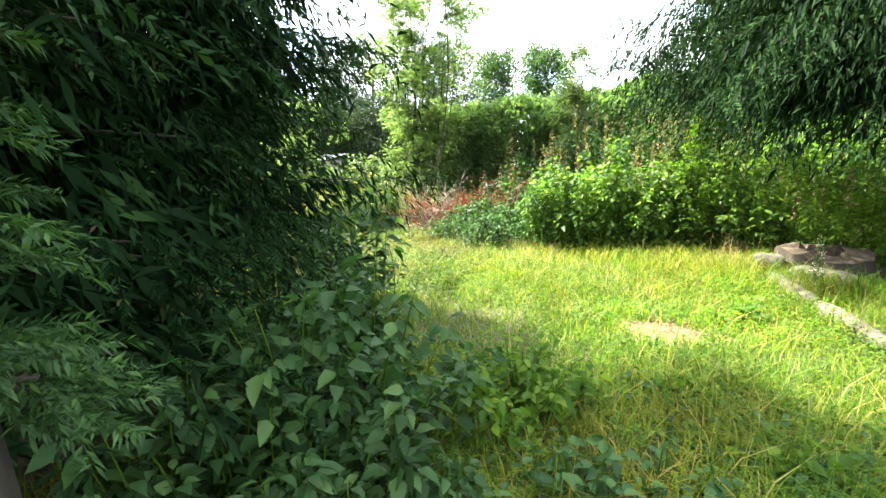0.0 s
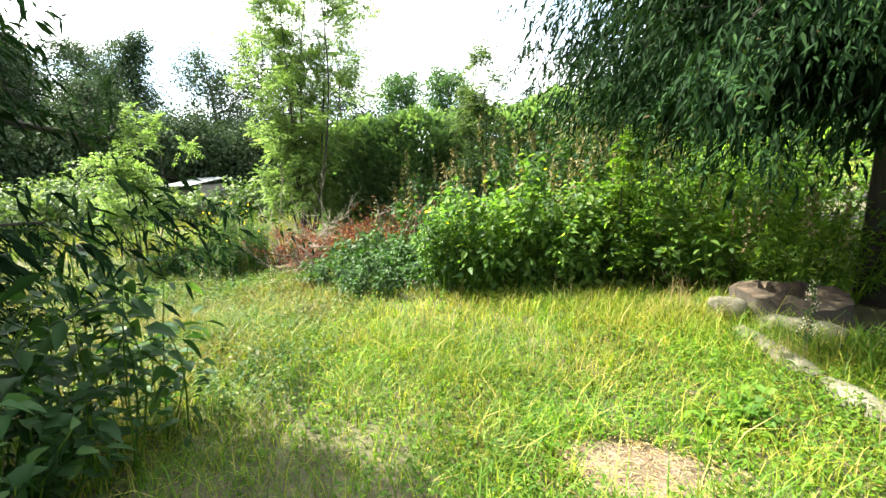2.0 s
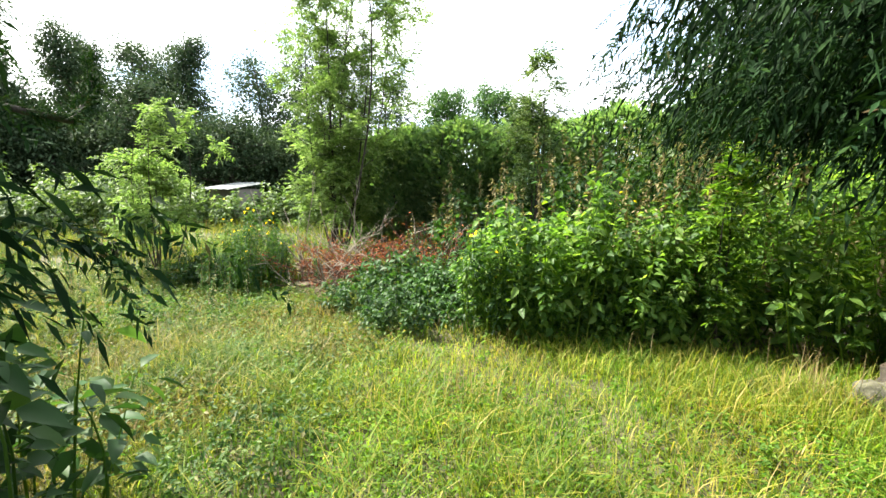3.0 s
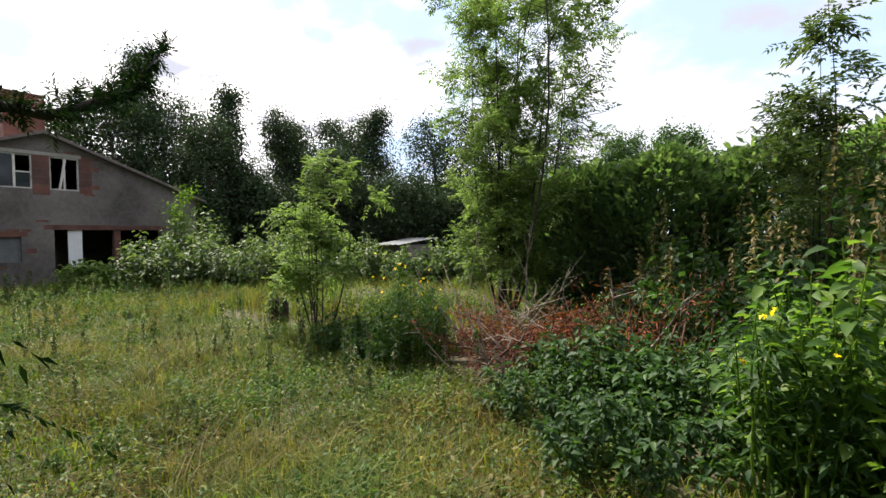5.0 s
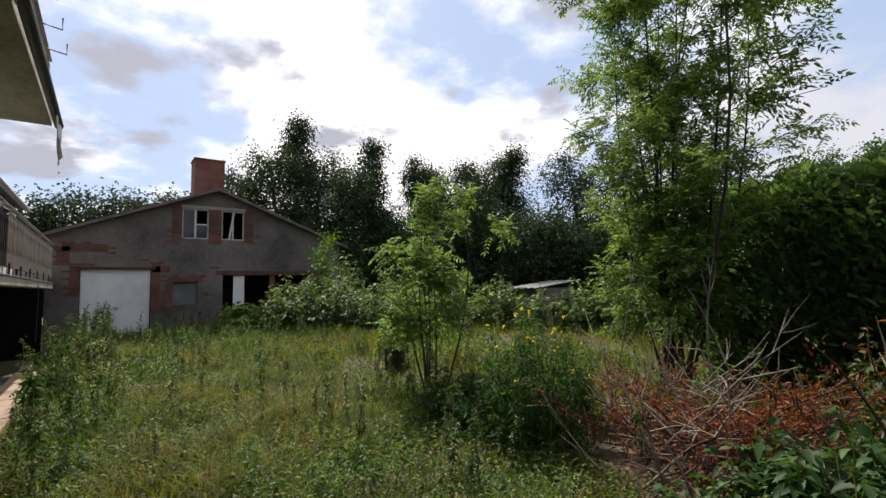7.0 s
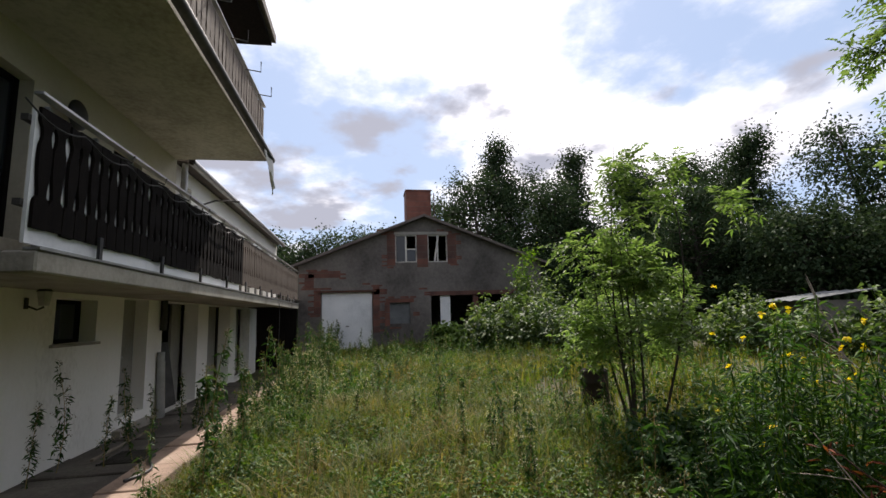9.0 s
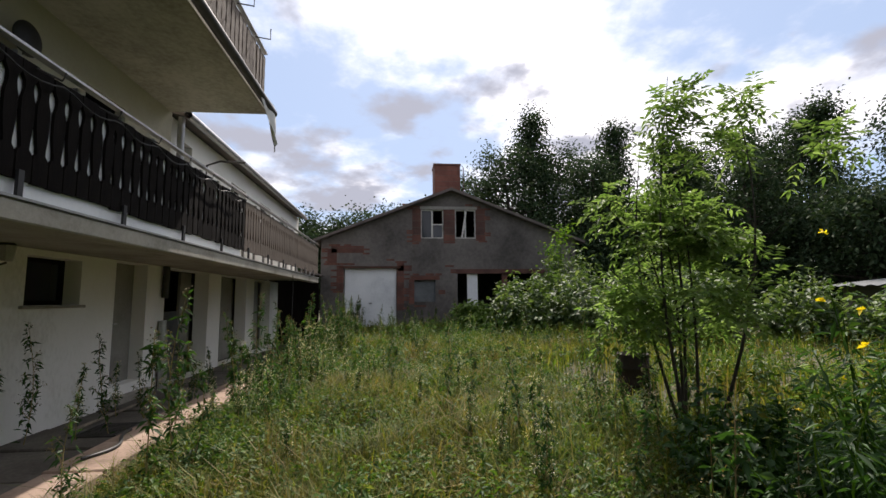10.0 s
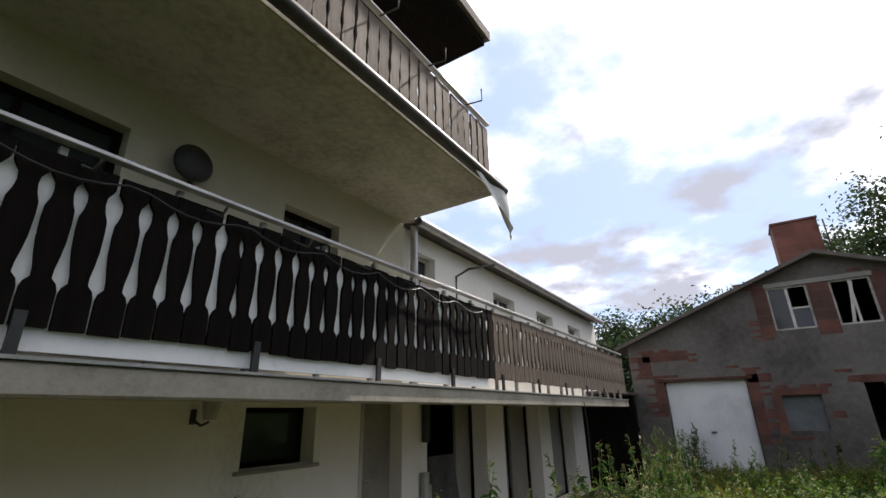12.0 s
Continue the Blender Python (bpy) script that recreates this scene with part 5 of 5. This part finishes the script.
shrub("primrose_clump", -2.5, 10.7, 0.35, 0.3, 1.35, 16, 700, 0.075, SHADE, 74, "evening primrose with yellow flowers by the brambles", flowers=6, wide=0.34)
shrub("goldenrod_clump", -7.3, 13.3, 0.9, 0.5, 0.85, 50, 1300, 0.07, ASH, 75, "yellowing goldenrod in the long grass", flowers=16, wide=0.3)


def barrel(x, y, r, h):
    t = thing("barrel", "rusty open steel barrel in the grass", "barrel")
    z = float(ground_z(x, y)) - 0.03
    bm = bmesh.new()
    prof = [(r, 0), (r, h * 0.32), (r * 1.04, h * 0.34), (r, h * 0.37), (r, h * 0.66), (r * 1.04, h * 0.68), (r, h * 0.71), (r, h - 0.02), (r * 1.03, h), (r * 0.97, h), (r * 0.95, 0.04), (0.001, 0.04)]
    rows = [[bm.verts.new((x + p * math.cos(k * math.pi / 14), y + p * math.sin(k * math.pi / 14), z + q)) for k in range(28)] for p, q in prof]
    for a, b in zip(rows, rows[1:]):
        for k in range(28):
            bm.faces.new((a[k], a[(k + 1) % 28], b[(k + 1) % 28], b[k]))
    part("drum", bm, OLD_STEEL, t, soft=True)


barrel(-10.2, 12.93, 0.18, 0.53)

for k, (bx, by, r, h) in enumerate(((-0.95, 5.35, 0.3, 0.26), (-0.35, 5.7, 0.26, 0.22), (0.15, 5.2, 0.3, 0.24), (0.55, 5.9, 0.32, 0.26), (0.75, 6.8, 0.22, 0.3), (-0.7, 6.35, 0.2, 0.2), (-1.35, 5.2, 0.3, 0.34), (-0.2, 7.9, 0.16, 0.22))):
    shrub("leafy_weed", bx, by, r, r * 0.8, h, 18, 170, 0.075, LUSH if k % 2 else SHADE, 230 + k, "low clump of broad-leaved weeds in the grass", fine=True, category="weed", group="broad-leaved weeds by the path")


# ---- hedge, shrubs before the shed, woods ----
def thuja(x, y, rx, ry, h, seed, mat):
    """One evergreen of the hedge: a dense upright body of small sprays on many stems."""
    rng = rng_of(seed)
    t = thing("thuja_hedge", "dense dark evergreen hedge", "hedge", "hedge behind the brush heap")
    z = float(ground_z(x, y))
    tubes = [tube(curve_to((x + rng.normal(0, rx * 0.3), y + rng.normal(0, 0.2), z - 0.05), (x + rng.normal(0, rx * 0.5), y + rng.normal(0, 0.3), z + h * 0.95), rng, 6, 0.03), np.linspace(0.05, 0.008, 6), 6) for k in range(9)]
    put_wood("stem_growth", tubes, BARK, t)
    n = 19000
    u = rng.uniform(0, 1, n)
    a = rng.uniform(0, 2 * np.pi, n)
    body = (1 - u ** 9) ** 0.5 * (0.9 + 0.1 * np.sin(a * 5 + u * 9)) * rng.uniform(0.55, 1.06, n) ** 0.5
    P = np.stack([x + rx * body * np.cos(a), y + ry * body * np.sin(a), z + h * u * (1 + 0.05 * np.sin(a * 3 + seed))], -1) + rng.normal(0, 0.06, (n, 3))
    D = np.stack([np.cos(a), np.sin(a), np.full(n, 0.9)], -1) + rng.normal(0, 0.5, (n, 3))
    L = 0.15 * rng.uniform(0.6, 1.4, n)
    put_leaves("foliage", blades(P, D, L, L * 0.42, rng, 0.1, 0.1), mat, t)


for k, (hx, hy, w, h) in enumerate(((-5.5, 16.7, 1.35, 2.7), (-4.1, 16.6, 1.45, 2.75), (-2.4, 16.9, 1.6, 2.75), (-0.4, 17.2, 1.9, 3.0), (2.0, 17.0, 2.0, 3.5))):
    thuja(hx, hy, w, 0.9, h, 80 + k, HEDGE)
shrub("bramble_bush", -1.3, 14.7, 1.9, 0.9, 1.9, 110, 5200, 0.12, SHADE, 86, "tall bramble before the hedge", spikes=40)
shrub("bramble_bush", 2.6, 13.8, 1.9, 1.2, 2.2, 110, 5200, 0.12, THICKET, 87, "overgrown thicket in sunlight")
shrub("bramble_bush", 0.6, 15.3, 1.5, 0.9, 2.8, 110, 5200, 0.11, GREYLEAF, 88, "tall overgrown thicket in sunlight", spikes=30)
shrub("bramble_bush", 3.2, 15.6, 1.7, 0.9, 3.3, 110, 5200, 0.12, GREYLEAF, 89, "tall overgrown thicket in sunlight")
for k, (bx, by, rx, ry, h) in enumerate(((-18.9, 12.5, 0.7, 0.6, 0.95), (-17.6, 13.7, 1.4, 0.9, 1.55), (-16.3, 15.2, 1.3, 1.1, 1.5), (-18.6, 15.3, 1.2, 1.1, 2.0), (-15.2, 16.9, 1.5, 1.2, 1.6), (-17.3, 17.8, 1.8, 1.3, 2.0), (-14.4, 19.6, 1.9, 0.8, 1.5), (-9.0, 20.0, 2.0, 1.0, 1.3), (-5.5, 21.0, 2.0, 1.2, 1.6), (-11.5, 20.6, 1.4, 0.8, 1.3))):
    shrub("butterfly_bush" if k else "yellow_shrub", bx, by, rx * 1.05, ry * 1.05, h * (1.0 if k == 0 else 1.1), 80, 4200, 0.15 if k < 8 else 0.18, ASH if k == 0 else GREYLEAF, 90 + k, "spreading grey-green shrub in front of the shed" if k else "small yellow-green shrub by the shed wall", category="bush", ragged=0.9, hollow=0.8, fine=k < 4)
for k, (bx, by, r, h) in enumerate(((-4.1, 11.35, 0.6, 0.45), (-3.2, 10.7, 0.6, 0.5), (-2.6, 11.6, 0.7, 0.8), (-6.9, 12.9, 0.6, 0.5), (-7.5, 12.2, 0.55, 0.6), (-6.9, 12.1, 0.4, 0.4))):
    shrub("bramble_bush", bx, by, r, r * 0.7, h, 50, 1900, 0.06, SHADE, 190 + k, "low tangled bramble at the edge of the meadow", fine=True)
tree("sapling", -19.8, 15.6, 3.7, 0.7, 3, 110, 0.1, LUSH, 99, "tall young sapling beside the shed", girth=0.025)


def wood_tree(x, y, h, r, seed, mat=FOREST, twigs=420, leaf=0.15, label="tall dark tree in the wood edge", shape="", base_h=0.14):
    tree("wood_tree", x, y, h, r, 1, twigs, leaf, mat, seed, label, kind=26 if leaf < 0.3 else 18, base_h=base_h, girth=0.14, group="trees at the wood edge", shape=shape)


wood_tree(-26.5, 16.7, 10.0, 2.3, 101, twigs=520, leaf=0.15, label="slender birch with drooping crown behind the shed", shape="spire")
wood_tree(-25.0, 14.8, 7.4, 2.5, 102, twigs=520, leaf=0.15, shape="dome")
wood_tree(-26.0, 20.8, 9.4, 2.2, 103, twigs=520, leaf=0.15, label="slender birch with drooping crown behind the shed", shape="spire")
wood_tree(-24.5, 19.0, 7.0, 2.4, 104, shape="dome")
wood_tree(-26.0, 23.4, 8.5, 2.2, 105)
wood_tree(-23.5, 25.5, 8.1, 2.7, 106, shape="dome")
wood_tree(-21.5, 27.5, 8.8, 2.6, 107, shape="spire")
wood_tree(-18.5, 28.5, 7.7, 2.5, 108, shape="dome")
wood_tree(-20.5, 23.0, 5.8, 2.2, 109, shape="dome")
wood_tree(-13.8, 27.0, 4.5, 2.4, 113, shape="dome")
wood_tree(-17.0, 24.6, 4.1, 2.2, 114, shape="dome")
wood_tree(-30.0, 27.0, 8.1, 3.0, 116, shape="dome")
wood_tree(-32.0, 22.0, 7.7, 3.0, 117)
wood_tree(-27.5, 18.6, 8.4, 2.6, 151, shape="dome", base_h=0.06)
wood_tree(-28.0, 14.2, 7.0, 2.4, 152, shape="dome", base_h=0.06)
wood_tree(-27.0, 25.6, 8.6, 2.6, 153, shape="spire", base_h=0.04)
wood_tree(-24.5, 28.8, 8.8, 2.8, 154, shape="dome", base_h=0.05)
wood_tree(-15.5, 29.5, 7.8, 2.8, 155, shape="dome", base_h=0.05)
wood_tree(-12.0, 31.5, 7.2, 2.8, 156, shape="dome", base_h=0.05)
for k, (bx, by, h) in enumerate(((-23.6, 17.4, 3.6), (-23.0, 20.6, 3.8), (-22.6, 22.9, 3.7), (-20.6, 25.4, 3.9), (-18.4, 26.4, 3.6), (-16.2, 27.2, 3.4), (-27.5, 22.4, 5.2), (-28.0, 30.0, 6.4))):
    wood_tree(bx, by, h, 2.0, 160 + k, shape="dome", base_h=0.03, leaf=0.18, label="dark understorey tree at the wood edge")
wood_tree(6.0, 22.0, 5.4, 2.6, 119)
wood_tree(8.0, 16.0, 5.9, 2.8, 120, shape="dome")
wood_tree(7.0, 11.5, 5.4, 2.3, 121)
wood_tree(7.5, 5.5, 6.8, 2.6, 122)
for k, (bx, by, h) in enumerate(((-36, 0.5, 6.2), (-37, 3, 6.8), (-36, 5.5, 6.4), (-37, 8, 7.0), (-36, 10.4, 6.6), (-35, -2, 6.2), (-36, -5, 6.4), (-38, 13, 7.0))):
    wood_tree(bx, by, h, 2.9, 130 + k, twigs=330, leaf=0.24, shape="dome", base_h=0.08)
wood_tree(-12.5, 72.0, 14.2, 3.9, 141, SHADE, twigs=420, leaf=0.4, shape="dome", base_h=0.45, label="distant round-topped tree on the horizon")
wood_tree(-20.0, 78.0, 15.2, 4.1, 142, SHADE, twigs=420, leaf=0.4, shape="dome", base_h=0.45, label="distant round-topped tree on the horizon")


def far_woods():
    """Ring of distant woodland that closes the view."""
    rng = rng_of(150)
    n = 26000
    a = rng.uniform(0, 2 * np.pi, n)
    r = rng.uniform(62, 88, n)
    hmax = 4.2 + 2.2 * np.sin(a * 9) * np.sin(a * 23 + 1) + 1.4 * np.sin(a * 51)
    P = np.stack([-8 + r * np.cos(a), 12 + r * np.sin(a), np.maximum(0.2, hmax * np.sqrt(rng.uniform(0, 1, n)))], -1)
    keep = ~((P[:, 1] > 60) & (np.abs(P[:, 0] + 14) < 16))
    P = P[keep]
    put = blades(P, rng.normal(0, 1, (len(P), 3)), 2.2, 1.7, rng)
    ob = mesh_object("far_woods", put[0], put[1], FOREST)
    tagged(ob, "distant belt of dark woodland", "woods", kind="stuff")


far_woods()


# ---- meadow ----
def free_of(x, y):
    ok = ~((y < 7.88) & (x < -6.7)) & ~((x < -21.0) & (y > 7.2) & (y < 16.9))
    ok &= ((x + 0.85) / 0.42) ** 2 + ((y - 7.45) / 0.3) ** 2 > 0.75 + 0.35 * np.sin(x * 40) * np.sin(y * 37)
    ok &= ((x - 1.15) ** 2 + (y - 9.85) ** 2) > 0.3
    ok &= ((x + 4.9) / 1.25) ** 2 + ((y - 12.65) / 0.75) ** 2 > 0.8 + 0.3 * np.sin(x * 9) * np.sin(y * 11)
    return ok


def grass(name, n, x0, x1, y0, y1, low, high, width, seed, mat, label, bend=0.45, straight=False):
    rng = rng_of(seed)
    x, y = rng.uniform(x0, x1, n), rng.uniform(y0, y1, n)
    m = max(10, n // 110)
    tx, ty, big = rng.uniform(x0, x1, m), rng.uniform(y0, y1, m), rng.uniform(0.4, 1.3, m)
    own = rng.integers(0, m, n)
    loose = rng.uniform(0, 1, n) < 0.35
    wide = 0.07 + 7 * width
    x = np.where(loose, x, tx[own] + rng.normal(0, wide, n))
    y = np.where(loose, y, ty[own] + rng.normal(0, wide, n))
    patch = 0.5 + 0.5 * np.sin(x * 1.1 + 2 * np.sin(y * 0.7)) * np.sin(y * 0.9 + 1.5 * np.sin(x * 0.6))
    keep = free_of(x, y) & (rng.uniform(0, 1, n) < 0.45 + 0.55 * patch)
    x, y, patch, size = x[keep], y[keep], patch[keep], np.where(loose, 0.8, big[own])[keep]
    n = len(x)
    h = rng.uniform(low, high, n) * (0.65 + 0.6 * patch) * size
    a = rng.uniform(0, 2 * np.pi, n)
    f = np.stack([np.cos(a), np.sin(a), np.zeros(n)], -1)
    s = np.stack([-np.sin(a), np.cos(a), np.zeros(n)], -1)
    P = np.stack([x, y, ground_z(x, y) - 0.01], -1)
    lean = (h * bend * rng.uniform(0.1, 1.3, n))[:, None]
    up = np.array([0, 0, 1.0])
    w = (width * rng.uniform(0.6, 1.4, n))[:, None]
    m = P + f * lean * 0.3 + up * (h * 0.6)[:, None]
    tip = P + f * lean + up * (h * rng.uniform(0.8, 1.05, n))[:, None]
    V = np.stack([P - s * w * 0.5, P + s * w * 0.5, m + s * w * 0.4, m - s * w * 0.4, tip], 1).reshape(-1, 3)
    b = np.arange(n)[:, None] * 5
    F = np.concatenate([b + np.array([[0, 1, 2]]), b + np.array([[0, 2, 3]]), b + np.array([[3, 2, 4]])])
    ob = mesh_object(name, V, F, mat)
    tagged(ob, label, "grass", kind="stuff")


grass("meadow_grass", 120000, -4.0, 1.2, 3.4, 10.8, 0.06, 0.25, 0.0065, 201, GRASS, "long yellow-green meadow grass", 1.25)
grass("meadow_grass", 125000, -13.5, -3.6, 7.2, 12.6, 0.06, 0.25, 0.0075, 202, MEADOW, "long yellow-green meadow grass", 1.25)
grass("meadow_grass", 75000, -21.2, -13.0, 7.4, 15.0, 0.1, 0.3, 0.013, 203, MEADOW, "long yellow-green meadow grass", 1.1)
grass("meadow_grass", 55000, -16.0, 3.0, 12.4, 22.0, 0.2, 0.5, 0.013, 204, MEADOW, "long yellow-green meadow grass", 0.6)
grass("meadow_grass", 24000, -60.0, 30.0, 18.0, 60.0, 0.3, 0.7, 0.06, 205, GRASS, "distant meadow grass", 0.5)
grass("meadow_grass", 30000, 0.9, 6.0, 2.5, 9.0, 0.15, 0.4, 0.01, 206, LUSH, "shaded grass under the conifer", 0.6)
grass("tussock_grass", 9000, -3.6, 1.0, 5.6, 10.6, 0.12, 0.3, 0.007, 208, GRASS, "long arching tussock grass in the sun", 1.7)
grass("tussock_grass", 9000, -12.5, -3.4, 7.9, 12.4, 0.12, 0.3, 0.008, 209, MEADOW, "long arching tussock grass in the meadow", 1.7)
grass("dry_grass", 3500, -20.5, 1.0, 7.3, 13.0, 0.3, 0.62, 0.003, 207, STRAW, "dry grass stalks standing in the meadow", 0.35)


def herb_layer(name, n, x0, x1, y0, y1, size, hmax, seed, mat, label):
    """Low broad-leaved weeds between the grass."""
    rng = rng_of(seed)
    x, y = rng.uniform(x0, x1, n), rng.uniform(y0, y1, n)
    q = np.sin(x * 2.1 + 1) * np.sin(y * 1.7 + 2 * np.sin(x))
    k = free_of(x, y) & (rng.uniform(-1, 1, n) < q)
    x, y = x[k], y[k]
    P = np.stack([x, y, ground_z(x, y) + rng.uniform(0.02, hmax, len(x))], -1)
    D = rng.normal(0, 1, (len(x), 3)) * np.array([1, 1, 0.35])
    L = size * rng.uniform(0.5, 1.3, len(x))
    v, f = blades(P, D, L, L * 0.55, rng)
    tagged(mesh_object(name, v, f, mat), label, "weeds", kind="stuff")


herb_layer("clover", 60000, -3.0, 1.5, 3.2, 9.5, 0.036, 0.13, 211, LUSH, "low clover and plantain in the grass")
herb_layer("clover", 80000, -13.0, -3.0, 7.9, 12.6, 0.042, 0.19, 212, HERB, "low weeds and clover in the meadow")
herb_layer("clover", 20000, -20.0, -12.0, 7.6, 14.0, 0.06, 0.25, 213, SHADE, "weeds in the meadow by the shed")
# ground ivy in the darker green, its shade put into the colour
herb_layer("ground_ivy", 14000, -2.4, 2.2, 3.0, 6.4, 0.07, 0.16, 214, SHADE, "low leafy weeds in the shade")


def herb_stems(name, n, x0, x1, y0, y1, low, high, leaf, per, seed, mat, label):
    """Upright leafy stems in drifts among the grass, each with leaves all the way up."""
    rng = rng_of(seed)
    x, y = rng.uniform(x0, x1, n), rng.uniform(y0, y1, n)
    drift = np.sin(x * 1.3 + 2 * np.sin(y * 0.8)) * np.sin(y * 1.6 + 1.4 * np.sin(x * 0.9) + 1)
    k = free_of(x, y) & (rng.uniform(-0.9, 0.7, n) < drift)
    x, y, drift = x[k], y[k], drift[k]
    n = len(x)
    h = rng.uniform(low, high, n) * (0.8 + 0.35 * drift)
    foot = np.stack([x, y, ground_z(x, y)], -1)
    top = foot + np.stack([rng.normal(0, 0.16, n) * h, rng.normal(0, 0.16, n) * h, h], -1)
    u = rng.uniform(0.08, 1.0, (n, per, 1))
    P = (foot[:, None] + (top - foot)[:, None] * u).reshape(-1, 3)
    D = unit(rng.normal(0, 1, P.shape) * np.array([1, 1, 0.5]) + np.array([0, 0, 0.25]))
    L = leaf * rng.uniform(0.5, 1.25, len(P)) * (1.15 - 0.5 * u.ravel())
    v, f = blades(P, D, L, L * 0.42, rng, 0.2, 0.35)
    tagged(mesh_object(name, v, f, mat), label, "weeds", kind="stuff")


herb_stems("leafy_herbs", 1700, -13.5, -3.2, 7.7, 12.4, 0.16, 0.42, 0.06, 26, 221, HERB, "leafy stems of young weeds among the grass")
herb_stems("leafy_herbs", 1500, -20.8, -12.5, 7.7, 14.5, 0.25, 0.6, 0.08, 26, 222, HERB, "leafy weeds standing in the meadow by the shed")
herb_stems("leafy_herbs", 800, -3.2, 1.2, 4.0, 10.4, 0.08, 0.24, 0.05, 18, 223, LUSH, "young leafy weeds in the sunlit grass")
herb_stems("leafy_herbs", 700, -2.2, 2.4, 3.4, 6.2, 0.08, 0.25, 0.07, 16, 224, THICKET, "leafy weeds in the shade")
herb_stems("leafy_herbs", 520, -17.0, -9.6, 7.98, 9.0, 0.25, 0.58, 0.055, 30, 225, HERB, "tall leafy weeds along the paving")
herb_stems("leafy_herbs", 900, -12.0, -4.0, 12.2, 16.5, 0.3, 0.8, 0.08, 28, 226, HERB, "tall weeds round the ash trees")


def weed(h, seed, kind):
    """A tall single weed: stem, side shoots, narrow leaves, pale or seedy head."""
    rng = rng_of(seed)
    tubes, P, D = [], [], []
    tops = []
    line = curve_to((0, 0, -0.04), (rng.normal(0, 0.06), rng.normal(0, 0.06), h), rng, 7, 0.03)
    tubes.append(tube(line, np.linspace(0.006, 0.002, 7), 4))
    for k in range(14):
        u = rng.uniform(0.25, 0.95)
        i = min(5, int(u * 6))
        p = line[i] + (line[i + 1] - line[i]) * (u * 6 - i)
        a = rng.uniform(0, 2 * np.pi)
        q = p + np.array([np.cos(a) * 0.1, np.sin(a) * 0.1, 0.16]) * h * rng.uniform(0.4, 1.1) * (1.2 - u)
        tubes.append(tube(curve_to(p, q, rng, 4, 0.04), np.linspace(0.003, 0.0012, 4), 3))
        tops.append(q)
        P += [p + (q - p) * w for w in rng.uniform(0.05, 1, 7)]
        D += [unit(rng.normal(0, 1, 3)) for w in range(7)]
    P += [line[0] + (line[-1] - line[0]) * w for w in rng.uniform(0.08, 1, 40)]
    D += [unit(rng.normal(0, 1, 3)) for w in range(40)]
    t = thing("weed", "", "weed")
    put_wood("stem", tubes, STRAW, t)
    L = (0.08 if kind == 0 else 0.06) * rng.uniform(0.5, 1.2, len(P))
    put_leaves("leaves", blades(np.array(P), np.array(D), L, L * 0.3, rng), SHADE, t)
    tops = np.array(tops + [line[-1]])
    B = np.repeat(tops, 8, 0) + rng.normal(0, 0.018, (len(tops) * 8, 3))
    put_leaves("seed_head", blades(B, rng.normal(0, 1, B.shape), 0.018, 0.012, rng), SEED if kind == 0 else PALE, t)
    return t


w_rng = random.Random(17)
kinds = [weed(0.95, 301, 0), weed(1.2, 302, 0), weed(0.8, 303, 1), weed(0.6, 304, 1)]
names = ["tall mugwort gone to seed in the meadow", "tall mugwort gone to seed by the house", "wild carrot with pale flower heads", "small pale-flowered weed in the grass"]
spots = [(w_rng.uniform(-20, -10.2), w_rng.uniform(8.0, 9.0)) for k in range(120)] + [(w_rng.uniform(-10.2, -7.6), w_rng.uniform(8.0, 8.6)) for k in range(4)] + [(w_rng.uniform(-20.5, -8.0), w_rng.uniform(8.4, 13.5)) for k in range(100)]
spots += [(w_rng.uniform(-9.5, -13.5), w_rng.uniform(6.4, 7.3)) for k in range(11)] + [(w_rng.uniform(-2.4, 0.8), w_rng.uniform(7.2, 9.6)) for k in range(14)] + [(w_rng.uniform(-9.0, -4.5), w_rng.uniform(10.6, 12.2)) for k in range(22)]
for k, (px, py) in enumerate(spots):
    if (px > -8.4 and py > 9.0 and py < 10.6) or (px > -3.4 and px < 0.3 and py < 9.2):
        continue
    q = k % 4
    s = w_rng.uniform(0.7, 1.15) if py < 9.0 else w_rng.uniform(0.5, 0.9)
    ob = kinds[q] if kinds[q].location.length == 0 else copy_thing(kinds[q], pose(0, 0, 0))
    ob.matrix_basis = pose(px, py, float(ground_z(px, py)), w_rng.gauss(0, 4), w_rng.gauss(0, 4), w_rng.uniform(0, 360)) @ Matrix.Scale(s, 4)
    tagged(ob, names[q], "weed", "weeds in the meadow")
